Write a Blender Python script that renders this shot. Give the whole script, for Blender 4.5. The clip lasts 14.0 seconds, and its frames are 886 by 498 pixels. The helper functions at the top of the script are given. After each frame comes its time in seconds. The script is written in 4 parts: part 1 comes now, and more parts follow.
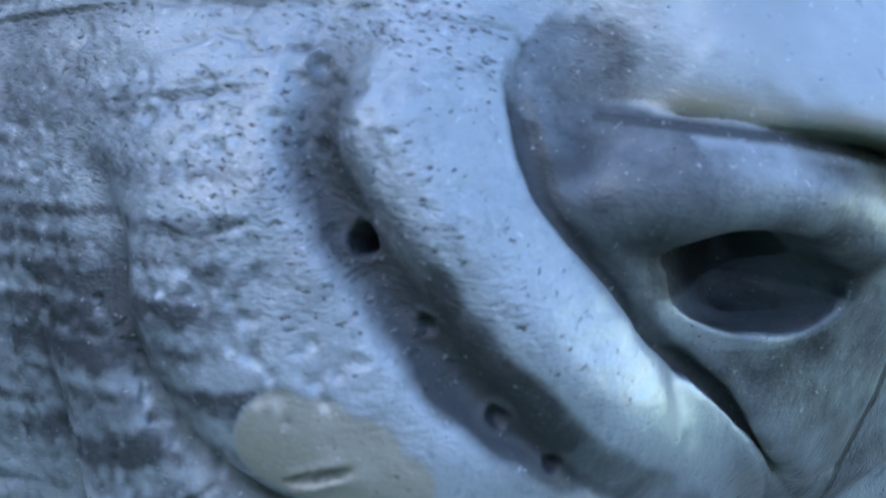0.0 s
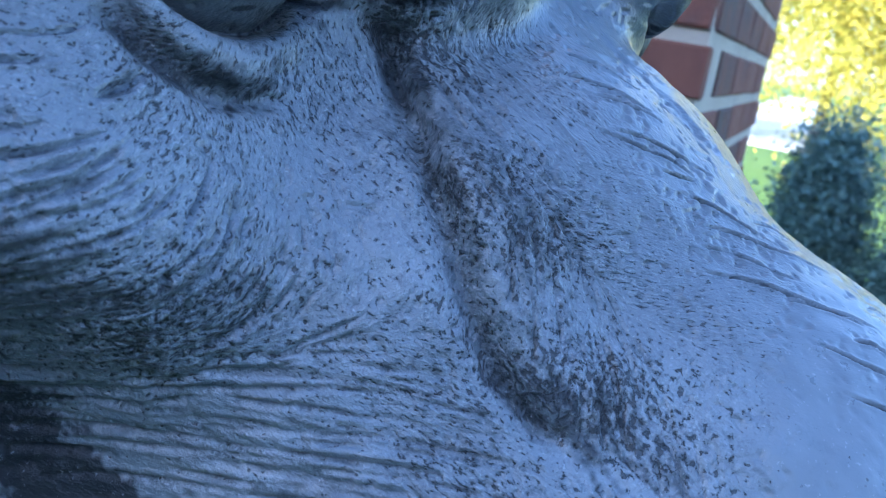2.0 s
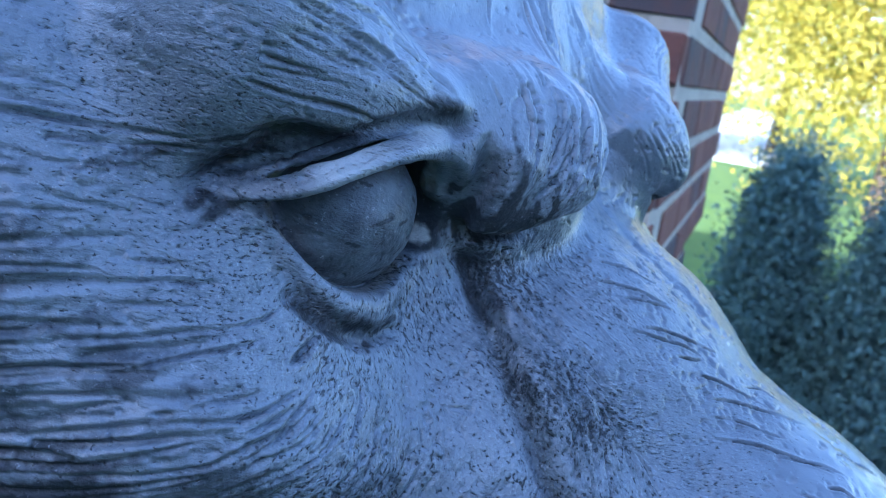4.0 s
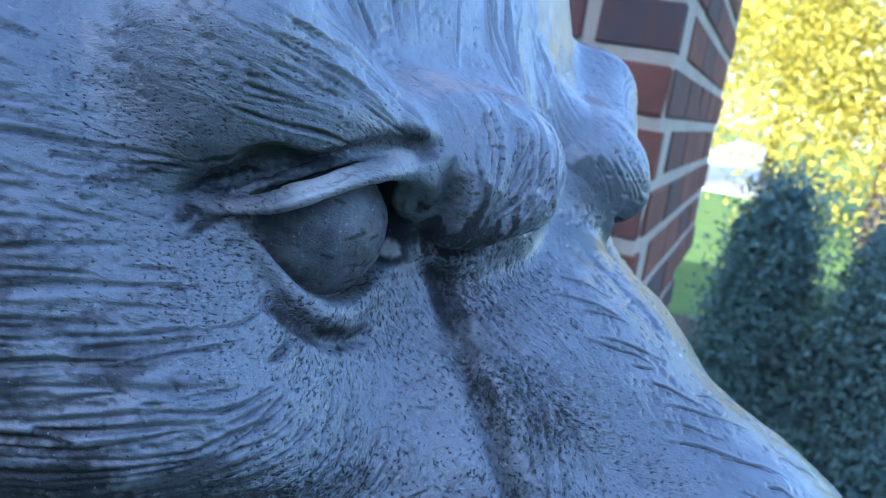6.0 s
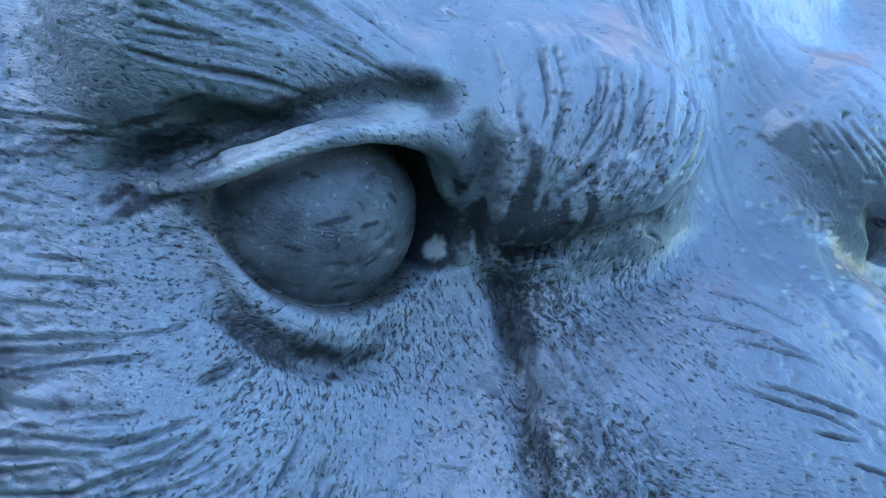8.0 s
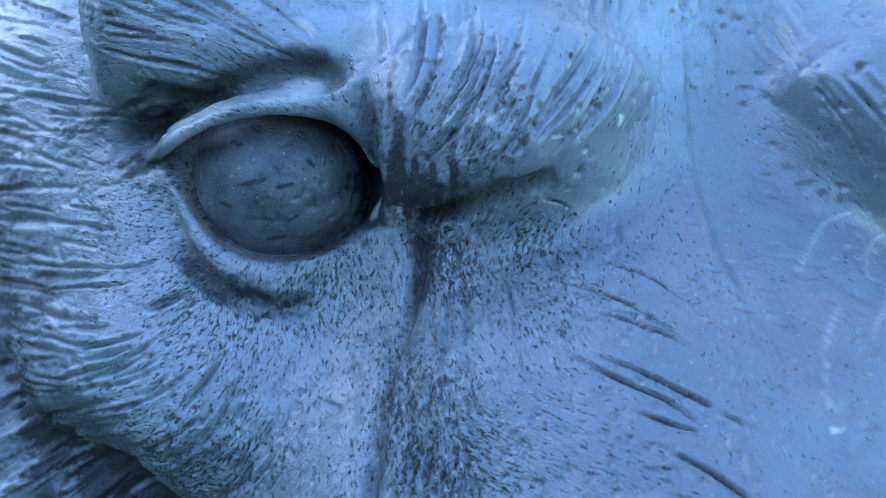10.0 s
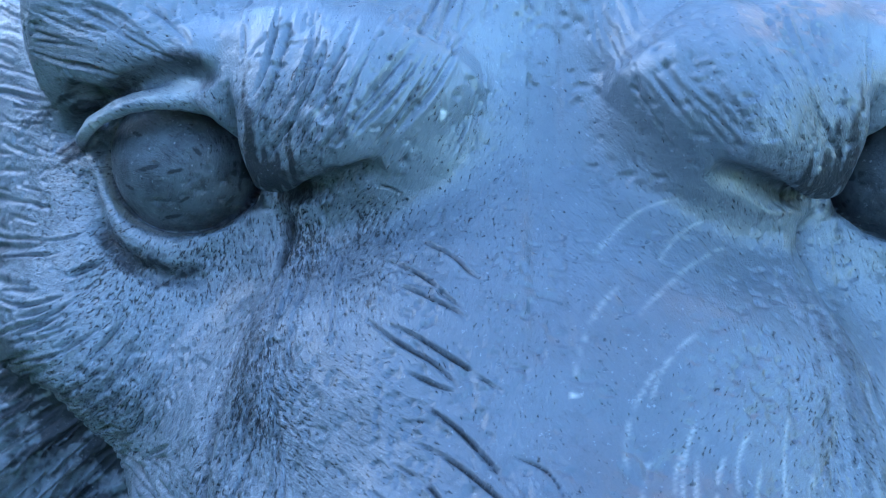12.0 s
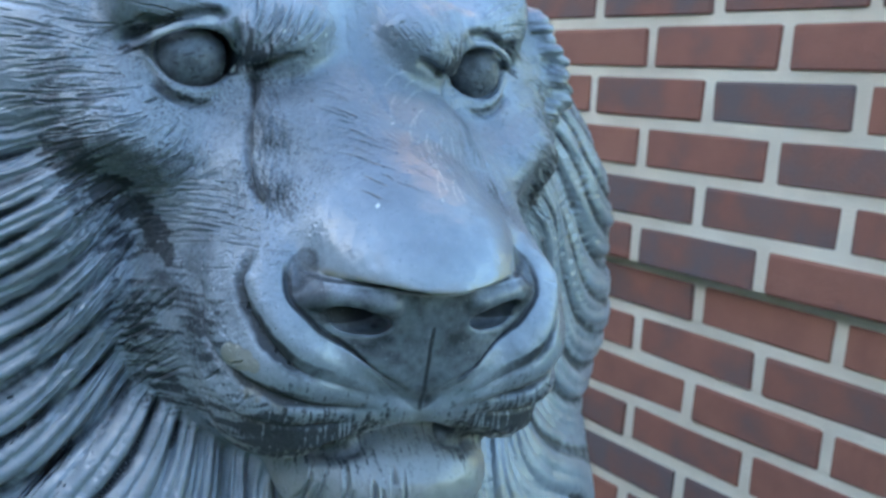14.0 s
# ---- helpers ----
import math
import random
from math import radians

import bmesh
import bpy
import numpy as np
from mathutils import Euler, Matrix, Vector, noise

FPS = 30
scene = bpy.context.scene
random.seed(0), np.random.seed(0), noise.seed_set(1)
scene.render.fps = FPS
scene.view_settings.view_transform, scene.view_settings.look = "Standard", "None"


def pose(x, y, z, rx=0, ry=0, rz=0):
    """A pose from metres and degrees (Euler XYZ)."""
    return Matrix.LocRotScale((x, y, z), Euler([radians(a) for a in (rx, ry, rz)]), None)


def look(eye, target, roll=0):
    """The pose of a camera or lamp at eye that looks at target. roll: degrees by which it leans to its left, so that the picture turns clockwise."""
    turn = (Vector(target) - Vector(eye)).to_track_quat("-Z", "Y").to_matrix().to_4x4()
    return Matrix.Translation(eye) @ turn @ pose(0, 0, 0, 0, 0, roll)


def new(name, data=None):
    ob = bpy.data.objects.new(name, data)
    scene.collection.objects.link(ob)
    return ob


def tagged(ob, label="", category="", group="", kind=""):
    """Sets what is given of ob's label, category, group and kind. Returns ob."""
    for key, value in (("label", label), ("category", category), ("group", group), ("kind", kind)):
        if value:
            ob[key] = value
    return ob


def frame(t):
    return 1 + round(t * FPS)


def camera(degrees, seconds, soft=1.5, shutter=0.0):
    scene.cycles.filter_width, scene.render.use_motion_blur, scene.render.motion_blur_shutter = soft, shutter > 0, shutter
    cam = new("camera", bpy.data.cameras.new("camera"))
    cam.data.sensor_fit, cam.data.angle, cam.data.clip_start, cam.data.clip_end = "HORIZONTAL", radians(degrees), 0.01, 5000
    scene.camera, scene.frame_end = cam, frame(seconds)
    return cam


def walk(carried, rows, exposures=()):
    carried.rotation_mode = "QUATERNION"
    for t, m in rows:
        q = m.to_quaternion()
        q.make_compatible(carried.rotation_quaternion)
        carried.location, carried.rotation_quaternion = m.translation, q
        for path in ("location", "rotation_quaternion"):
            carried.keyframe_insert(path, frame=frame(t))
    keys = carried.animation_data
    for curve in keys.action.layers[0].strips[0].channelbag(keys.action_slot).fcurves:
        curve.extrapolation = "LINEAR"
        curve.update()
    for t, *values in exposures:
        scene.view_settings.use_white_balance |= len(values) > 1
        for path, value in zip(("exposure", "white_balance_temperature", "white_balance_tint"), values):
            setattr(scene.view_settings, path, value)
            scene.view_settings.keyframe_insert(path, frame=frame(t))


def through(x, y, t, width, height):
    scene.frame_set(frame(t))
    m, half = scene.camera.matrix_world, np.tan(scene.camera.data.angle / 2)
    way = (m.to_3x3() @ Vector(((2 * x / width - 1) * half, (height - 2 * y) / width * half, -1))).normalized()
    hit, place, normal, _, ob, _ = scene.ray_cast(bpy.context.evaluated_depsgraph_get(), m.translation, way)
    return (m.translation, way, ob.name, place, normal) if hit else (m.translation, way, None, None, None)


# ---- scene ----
cam = camera(54.0, 14.0, soft=0.75)
# a small phone lens, focused at a hand's width
cam.data.dof.use_dof = True
cam.data.dof.focus_distance = 0.14
cam.data.dof.aperture_fstop = cam.data.lens / 0.8
# seconds, place, turn in degrees
PATH = [
    (0, 0.09972, 0.11630, 1.29757, 79.159, -6.160, 33.472),
    (0.5, 0.09509, 0.10389, 1.31819, 77.809, -7.122, 31.546),
    (1, 0.08494, 0.09401, 1.33811, 75.573, -7.774, 29.133),
    (1.5, 0.07042, 0.08727, 1.34873, 76.117, -8.612, 26.354),
    (2, 0.05168, 0.08770, 1.36868, 75.447, -9.158, 23.497),
    (2.5, 0.04365, 0.08274, 1.38475, 75.402, -8.864, 22.344),
    (3, 0.03443, 0.07992, 1.39482, 75.928, -8.527, 21.076),
    (3.2, 0.03161, 0.07551, 1.39760, 76.032, -8.357, 20.918),
    (5.3, 0.05588, 0.02172, 1.40943, 78.795, -8.883, 20.880),
    (5.5, 0.05452, 0.02386, 1.40905, 78.840, -8.925, 20.639),
    (6, 0.04958, 0.03767, 1.40655, 78.888, -9.033, 20.668),
    (6.5, 0.04205, 0.05688, 1.39565, 79.451, -8.257, 26.036),
    (7, 0.04625, 0.07183, 1.39278, 80.923, -7.275, 31.630),
    (7.5, 0.05749, 0.09071, 1.38938, 80.951, -5.533, 39.071),
    (8, 0.07809, 0.11084, 1.39268, 80.455, -3.578, 46.891),
    (8.2, 0.08921, 0.11920, 1.39418, 80.423, -2.679, 50.333),
    (10.3, 0.12573, 0.18719, 1.39338, 78.165, -0.590, 78.243),
    (10.5, 0.12609, 0.19543, 1.39359, 77.995, -0.624, 79.524),
    (11, 0.12733, 0.21158, 1.39465, 77.849, -0.566, 82.424),
    (11.5, 0.12959, 0.21857, 1.39496, 77.525, -0.137, 84.643),
    (12, 0.14899, 0.21628, 1.39615, 77.517, -0.064, 83.397),
    (12.5, 0.20030, 0.19707, 1.39695, 77.919, -0.926, 77.323),
    (13, 0.24468, 0.14489, 1.39027, 78.414, -1.683, 67.252),
    (13.5, 0.27534, 0.06422, 1.37956, 78.976, -2.527, 54.718),
    (14, 0.35043, 0.04688, 1.36914, 79.195, -2.790, 53.980),
]
# seconds, stops, kelvin, tint: the clip's camera drifts in exposure and white balance
EXPOSURES = [(0, 2.95, 5950, 9), (1.0, 2.6, 5550, 10), (1.5, 2.4, 5350, 11), (2.5, 2.2, 4800, 13), (3.2, 2.18, 4790, 15), (5.5, 2.16, 5200, 15), (6.5, 2.23, 5150, 9),
             (8, 2.56, 5150, 5), (10.5, 2.55, 4920, 4), (11, 2.5, 4870, 4), (12.5, 2.52, 5030, 3), (13.0, 2.58, 5380, 3), (14, 2.7, 5980, 2)]
walk(cam, [(t, pose(*row)) for t, *row in PATH], EXPOSURES)

# ---- sky and sun: the statue stands in the open shade of an added wall, the garden behind it in the sun ----
SUN_AZ, SUN_EL = radians(255), radians(22)
world = bpy.data.worlds.new("sky")
scene.world = world
world.use_nodes = True
sky = world.node_tree.nodes.new("ShaderNodeTexSky")
sky.sky_type, sky.sun_disc = "NISHITA", False
sky.sun_elevation, sky.sun_rotation = SUN_EL, radians(90) - SUN_AZ
world.node_tree.links.new(sky.outputs[0], world.node_tree.nodes["Background"].inputs[0])
world.node_tree.nodes["Background"].inputs[1].default_value = 0.15
sun = new("sun", bpy.data.lights.new("sun", "SUN"))
sun.data.energy, sun.data.angle, sun.data.color = 5.0, radians(0.6), (1.0, 0.93, 0.8)
toward = Vector((math.cos(SUN_AZ) * math.cos(SUN_EL), math.sin(SUN_AZ) * math.cos(SUN_EL), math.sin(SUN_EL)))
sun.matrix_world = look(toward * 20, (0, 0, 0))


# ---- materials ----
class Nodes:
    """A short hand for node materials."""
    def __init__(self, name):
        self.mat = bpy.data.materials.new(name)
        self.mat.use_nodes = True
        self.tree = self.mat.node_tree
        self.bsdf = self.tree.nodes["Principled BSDF"]

    def add(self, kind, **sets):
        n = self.tree.nodes.new("ShaderNode" + kind)
        for k, v in sets.items():
            if k in n.inputs:
                n.inputs[k].default_value = v
            elif k == "operation":
                n.operation = v
            elif k == "data_type":
                n.data_type = v
            elif k == "blend_type":
                n.blend_type = v
        return n

    def link(self, a, b):
        self.tree.links.new(a, b)

    def noise(self, coord, scale, detail=4.0, rough=0.6):
        n = self.add("TexNoise", Scale=scale, Detail=detail, Roughness=rough)
        self.link(coord, n.inputs["Vector"])
        return n.outputs[0]

    def ramp(self, value, stops):
        n = self.add("ValToRGB")
        e = n.color_ramp.elements
        while len(e) < len(stops):
            e.new(0.5)
        for el, (at, c) in zip(e, stops):
            el.position, el.color = at, (*c, 1) if len(c) == 3 else c
        self.link(value, n.inputs[0])
        return n.outputs[0]

    def mix(self, fac, a, b, blend="MIX"):
        n = self.add("Mix", data_type="RGBA", blend_type=blend)
        for slot, v in ((0, fac), (6, a), (7, b)):
            if hasattr(v, "node"):
                self.link(v, n.inputs[slot])
            else:
                n.inputs[slot].default_value = v if slot == 0 else (*v, 1)
        return n.outputs[2]

    def math(self, op, a, b=0.0):
        n = self.add("Math", operation=op)
        for slot, v in ((0, a), (1, b)):
            if hasattr(v, "node"):
                self.link(v, n.inputs[slot])
            else:
                n.inputs[slot].default_value = v
        return n.outputs[0]

    def bump(self, height, strength, distance, before=None):
        n = self.add("Bump", Strength=strength, Distance=distance)
        self.link(height, n.inputs["Height"])
        if before is not None:
            self.link(before, n.inputs["Normal"])
        return n.outputs[0]

    def finish(self, colour=None, rough=None, normal=None, **sets):
        for slot, v in (("Base Color", colour), ("Roughness", rough), ("Normal", normal)):
            if v is None:
                continue
            if hasattr(v, "node"):
                self.link(v, self.bsdf.inputs[slot])
            elif slot == "Base Color":
                self.bsdf.inputs[slot].default_value = (*v, 1)
            else:
                self.bsdf.inputs[slot].default_value = v
        for k, v in sets.items():
            self.bsdf.inputs[k].default_value = v
        return self.mat


def bronze_material():
    m = Nodes("patinated_bronze")
    xyz = m.add("TexCoord").outputs["Object"]
    def worn(name):
        n = m.add("Attribute")
        n.attribute_name = name
        return n.outputs["Fac"]
    blotch = m.noise(xyz, 26, 5, 0.62)
    fine = m.noise(xyz, 330, 5, 0.68)
    # fine striations along the lay of the hair, mixed from six fixed ways
    stria = None
    for k in range(6):
        t = math.radians(30 * k)
        along, beside = m.add("VectorMath", operation="DOT_PRODUCT"), m.add("VectorMath", operation="DOT_PRODUCT")
        along.inputs[1].default_value = (0.15, math.cos(t), math.sin(t))
        beside.inputs[1].default_value = (0.3, -math.sin(t), math.cos(t))
        m.link(xyz, along.inputs[0])
        m.link(xyz, beside.inputs[0])
        depth = m.add("SeparateXYZ")
        m.link(xyz, depth.inputs[0])
        at = m.add("CombineXYZ")
        m.link(m.math("MULTIPLY", along.outputs["Value"], 800.0), at.inputs[0])
        m.link(m.math("MULTIPLY", beside.outputs["Value"], 2300.0), at.inputs[1])
        m.link(m.math("MULTIPLY", depth.outputs[0], 900.0), at.inputs[2])
        one = m.math("MULTIPLY", m.noise(at.outputs[0], 1.0, 3, 0.62), worn("way_%d" % k))
        stria = one if stria is None else m.math("ADD", stria, one)
    stria = m.math("ADD", m.math("MULTIPLY", stria, 1.45), -0.225)
    speck = m.noise(xyz, 1150, 3, 0.6)
    grain = m.noise(xyz, 2300, 2, 0.6)
    pits = m.add("TexVoronoi", Scale=620.0)
    m.link(xyz, pits.inputs["Vector"])
    pit = m.ramp(pits.outputs["Distance"], [(0.08, (1, 1, 1)), (0.2, (0, 0, 0))])
    pit = m.math("MULTIPLY", pit, m.ramp(m.noise(xyz, 90, 4, 0.6), [(0.58, (0, 0, 0)), (0.68, (1, 1, 1))]))
    rough_zone = worn("pitted")
    # small flecks where the casting is porous
    edge = m.math("ADD", 0.345, m.math("MULTIPLY", rough_zone, 0.16))
    fleck = m.math("MULTIPLY", m.math("SUBTRACT", edge, m.math("ADD", m.math("MULTIPLY", stria, 0.72), m.math("MULTIPLY", speck, 0.28))), 22.0)
    fleck = m.math("MINIMUM", m.math("MAXIMUM", fleck, 0.0), 1.0)
    base = m.ramp(blotch, [(0.30, (0.21, 0.233, 0.268)), (0.52, (0.30, 0.332, 0.375)), (0.72, (0.41, 0.45, 0.50))])
    base = m.mix(worn("patina_light"), m.mix(0.62, base, (0.10, 0.115, 0.14)), base)
    mottle = m.noise(xyz, 430, 8, 0.74)
    worn_off = m.math("MULTIPLY", m.ramp(mottle, [(0.36, (1, 1, 1)), (0.48, (0, 0, 0))]), m.math("ADD", 0.2, m.math("MULTIPLY", rough_zone, 0.8)))
    base = m.mix(worn_off, base, (0.085, 0.095, 0.112))
    base = m.mix(worn("tan"), base, (0.24, 0.215, 0.165))
    # tarnish and painted shade break up into grains at their edge
    tarnish_shade = m.math("SUBTRACT", m.math("MULTIPLY", worn("grime_shade"), 1.8), m.math("MULTIPLY", mottle, 0.65))
    tarnish_shade = m.math("MINIMUM", m.math("MAXIMUM", tarnish_shade, 0.0), 0.95)
    base = m.mix(tarnish_shade, base, (0.022, 0.025, 0.031))
    base = m.mix(m.math("MULTIPLY", pit, 0.75), base, (0.04, 0.043, 0.05))
    base = m.mix(m.math("MULTIPLY", fleck, 0.88), base, (0.035, 0.038, 0.045))
    # tiny sparkling highlights, painted as pale specks
    base = m.mix(m.ramp(speck, [(0.64, (0, 0, 0)), (0.74, (0.4, 0.4, 0.4))]), base, (0.52, 0.55, 0.60))
    # high spots are paler
    high_pale = m.math("MULTIPLY", m.ramp(stria, [(0.56, (0, 0, 0)), (0.74, (0.6, 0.6, 0.6))]), m.math("MULTIPLY", rough_zone, m.math("SUBTRACT", 1.0, tarnish_shade)))
    base = m.mix(high_pale, base, (0.50, 0.54, 0.59))
    base = m.mix(worn("pale"), base, (0.66, 0.66, 0.62))
    # tarnish and painted shade are dull
    rough = m.math("ADD", m.math("ADD", m.math("MULTIPLY", fine, 0.24), 0.19), m.math("MULTIPLY", tarnish_shade, 0.3))
    m.link(m.math("MULTIPLY", m.math("SUBTRACT", 1.0, tarnish_shade), 0.42), m.bsdf.inputs["Coat Weight"])
    # smooth metal between the pits
    height = m.math("ADD", m.math("MULTIPLY", fine, 0.55), m.math("ADD", m.math("MULTIPLY", speck, 0.25), m.math("MULTIPLY", grain, 0.06)))
    height = m.math("ADD", height, m.math("MULTIPLY", stria, 0.4))
    height = m.math("SUBTRACT", height, m.math("ADD", m.math("MULTIPLY", pit, 0.9), m.math("MULTIPLY", fleck, 0.9)))
    soft = m.math("ADD", 0.28, m.math("MULTIPLY", rough_zone, 1.3))
    height = m.math("MULTIPLY", height, m.math("MAXIMUM", soft, 0.08))
    return m.finish(base, rough, m.bump(height, 0.85, 0.0012), **{"Metallic": 0.12, "Coat Roughness": 0.22})


def brick_material():
    m = Nodes("red_brick")
    xyz = m.add("TexCoord").outputs["Object"]
    pick = m.add("ObjectInfo").outputs["Random"]
    shift = m.add("VectorMath", operation="ADD")
    m.link(xyz, shift.inputs[0])
    both = m.add("CombineXYZ")
    m.link(m.math("MULTIPLY", pick, 37.0), both.inputs[0])
    m.link(both.outputs[0], shift.inputs[1])
    at = shift.outputs[0]
    patch = m.noise(at, 14, 3, 0.55)
    grain = m.noise(at, 260, 5, 0.65)
    tone = m.ramp(m.math("ADD", m.math("MULTIPLY", patch, 0.75), m.math("MULTIPLY", pick, 0.42)),
                  [(0.36, (0.27, 0.11, 0.073)), (0.56, (0.22, 0.086, 0.06)), (0.68, (0.155, 0.08, 0.066)), (0.80, (0.10, 0.082, 0.086))])
    tone = m.mix(m.math("MULTIPLY", grain, 0.4), tone, (0.16, 0.085, 0.07))
    return m.finish(tone, 0.85, m.bump(grain, 0.6, 0.004))


def mortar_material():
    m = Nodes("mortar")
    xyz = m.add("TexCoord").outputs["Object"]
    grain = m.noise(xyz, 300, 5, 0.7)
    colour = m.ramp(m.noise(xyz, 9, 4, 0.6), [(0.3, (0.53, 0.46, 0.37)), (0.7, (0.68, 0.61, 0.50))])
    return m.finish(colour, 0.92, m.bump(grain, 0.7, 0.004))


def plain_material(name, lo, hi, scale, rough=0.9, grain=120, relief=0.01):
    m = Nodes(name)
    xyz = m.add("TexCoord").outputs["Object"]
    colour = m.ramp(m.noise(xyz, scale, 6, 0.65), [(0.3, lo), (0.7, hi)])
    return m.finish(colour, rough, m.bump(m.noise(xyz, grain, 4, 0.7), 0.5, relief))


def leaf_material(name, lo, hi, through):
    m = Nodes(name)
    pick = m.add("NewGeometry").outputs["Random Per Island"]
    colour = m.ramp(pick, [(0.0, lo), (1.0, hi)])
    mat = m.finish(colour, 0.55)
    if through:
        glow = m.add("BsdfTranslucent")
        m.link(colour, glow.inputs["Color"])
        both = m.add("MixShader", Fac=through)
        m.link(m.bsdf.outputs[0], both.inputs[1])
        m.link(glow.outputs[0], both.inputs[2])
        m.link(both.outputs[0], m.tree.nodes["Material Output"].inputs[0])
    return mat


BRONZE = bronze_material()
BRICK = brick_material()
MORTAR = mortar_material()
LAWN = plain_material("lawn", (0.05, 0.11, 0.018), (0.12, 0.2, 0.03), 3.0)
SOIL = plain_material("bark_mulch", (0.035, 0.022, 0.015), (0.10, 0.065, 0.045), 14.0)
PAVING = plain_material("pale_concrete", (0.5, 0.48, 0.44), (0.66, 0.64, 0.6), 2.0)
STONE = plain_material("cast_stone", (0.24, 0.22, 0.2), (0.38, 0.36, 0.33), 8.0)
BARK = plain_material("bark", (0.05, 0.035, 0.025), (0.12, 0.085, 0.06), 20.0)
SPRUCE = leaf_material("blue_green_needles", (0.08, 0.15, 0.14), (0.22, 0.34, 0.32), 0.0)
ADDED_WALL = plain_material("grey_render", (0.34, 0.33, 0.31), (0.46, 0.45, 0.43), 3.0)
GOLD_LEAF = leaf_material("yellow_leaves", (0.22, 0.23, 0.03), (0.70, 0.56, 0.09), 0.5)
GREEN_LEAF = leaf_material("green_leaves", (0.10, 0.17, 0.03), (0.26, 0.32, 0.05), 0.4)


def part(name, bm, material, parent=None, label=""):
    """Links a bmesh as one mesh object under a thing."""
    me = bpy.data.meshes.new(name)
    bm.to_mesh(me)
    bm.free()
    me.materials.append(material)
    ob = new(name, me)
    ob.parent = parent
    if label:
        ob["label"] = label
    return ob


def slab(bm, lo, hi, bevel=0.0):
    made = bmesh.ops.create_cube(bm, size=1)["verts"]
    for v in made:
        v.co = Vector([(a + b) / 2 + c * (b - a) for a, b, c in zip(lo, hi, v.co)])
    if bevel:
        edges = {e for v in made for e in v.link_edges}
        bmesh.ops.bevel(bm, geom=list(edges), offset=bevel, segments=2, affect="EDGES", profile=0.6)
    return bm


# ---- the sculptor's tools: signed distances in millimetres, f ahead of the face, l to its left, z up ----
def smooth_min(a, b, k):
    h = np.maximum(k - np.abs(a - b), 0) / k
    return np.minimum(a, b) - h * h * k * 0.25


def smooth_max(a, b, k):
    return -smooth_min(-a, -b, k)


def ellipsoid(p, c, r, pitch=0.0, yaw=0.0):
    """Distance to an ellipsoid; pitch turns it nose-down about l, yaw about z towards +l."""
    q = p - np.array(c, np.float32)
    x, y, z = q[:, 0], q[:, 1], q[:, 2]
    if yaw:
        s, w = math.sin(radians(yaw)), math.cos(radians(yaw))
        x, y = w * x + s * y, -s * x + w * y
    if pitch:
        s, w = math.sin(radians(pitch)), math.cos(radians(pitch))
        x, z = w * x - s * z, s * x + w * z
    x, y, z = x / r[0], y / r[1], z / r[2]
    k0 = np.sqrt(x * x + y * y + z * z)
    k1 = np.sqrt((x / r[0]) ** 2 + (y / r[1]) ** 2 + (z / r[2]) ** 2) + 1e-6
    return k0 * (k0 - 1) / k1


def rod(p, a, b, ra, rb):
    """Distance to a tapered rod from a to b."""
    a, b = np.array(a, np.float32), np.array(b, np.float32)
    d = b - a
    t = np.clip((p - a) @ d / (d @ d), 0, 1)
    return np.linalg.norm(p - a - t[:, None] * d, axis=1) - (ra + (rb - ra) * t)


def chain(p, nodes):
    """Distance to a run of tapered rods through nodes (f, l, z, radius)."""
    out = None
    for a, b in zip(nodes, nodes[1:]):
        d = rod(p, a[:3], b[:3], a[3], b[3])
        out = d if out is None else np.minimum(out, d)
    return out


def spline(nodes, n):
    """A smooth curve through nodes, n points to each span."""
    v = np.array(nodes, float)
    v = np.vstack([2 * v[0] - v[1], v, 2 * v[-1] - v[-2]])
    t = np.linspace(0, 1, n, endpoint=False)[:, None]
    run = [0.5 * (2 * b + (c - a) * t + (2 * a - 5 * b + 4 * c - d) * t ** 2 + (3 * b - a - 3 * c + d) * t ** 3)
           for a, b, c, d in zip(v, v[1:], v[2:], v[3:])]
    return np.vstack(run + [v[-2:-1]])


def near(p, d, c, reach, fun):
    """Applies fun to the points within reach of c only."""
    m = np.abs(p - np.array(c, np.float32)).max(1) < reach
    if m.any():
        d[m] = fun(p[m], d[m])
    return d


# centre, radii, pitch, blend: skull, forehead, cheekbone, muzzle, jowl, temple, chin, neck
FORMS = [
    ((-74.1, 0.0, 61.2), (76.7, 119.7, 99.5), -8.8, 0),
    ((-64.0, 0.0, 123.7), (45.8, 92.9, 59.2), 1.0, 20),
    ((-40.0, 90.0, 34.0), (54.0, 34.0, 27.0), 6.5, 28),
    ((38.4, 42.4, -35.0), (48.0, 33.9, 54.0), -3.3, 16),
    ((5.4, 15.6, -14.6), (37.0, 58.0, 77.4), 8.0, 20),
    ((-61.1, 88.9, 49.8), (42.5, 28.0, 45.0), -2.1, 20),
    ((48.0, 0.0, -98.0), (38.0, 46.0, 26.0), 0.0, 6),
    ((66.8, 5.9, -57.5), (19.9, 12.9, 12.0), -0.0, 6),
    ((43.7, 22.7, -46.9), (41.2, 24.9, 30.0), -0.0, 8),
    ((-79.3, 108.2, 65.0), (40.7, 46.0, 59.9), -0.8, 26),
    ((-46.1, 0.0, -38.2), (94.4, 111.2, 94.8), 0.2, 30),
]
BRIDGE = [(-37.8, 0.0, 47.3, 42.6), (40.3, 0.0, 1.1, 40.8)]
BROW = [(-14.5, 13.2, 104.0, 8.4), (-4.6, 29.9, 87.3, 19.3), (-13.8, 62.8, 91.4, 12.1), (-28.4, 83.6, 104.7, 20.7)]
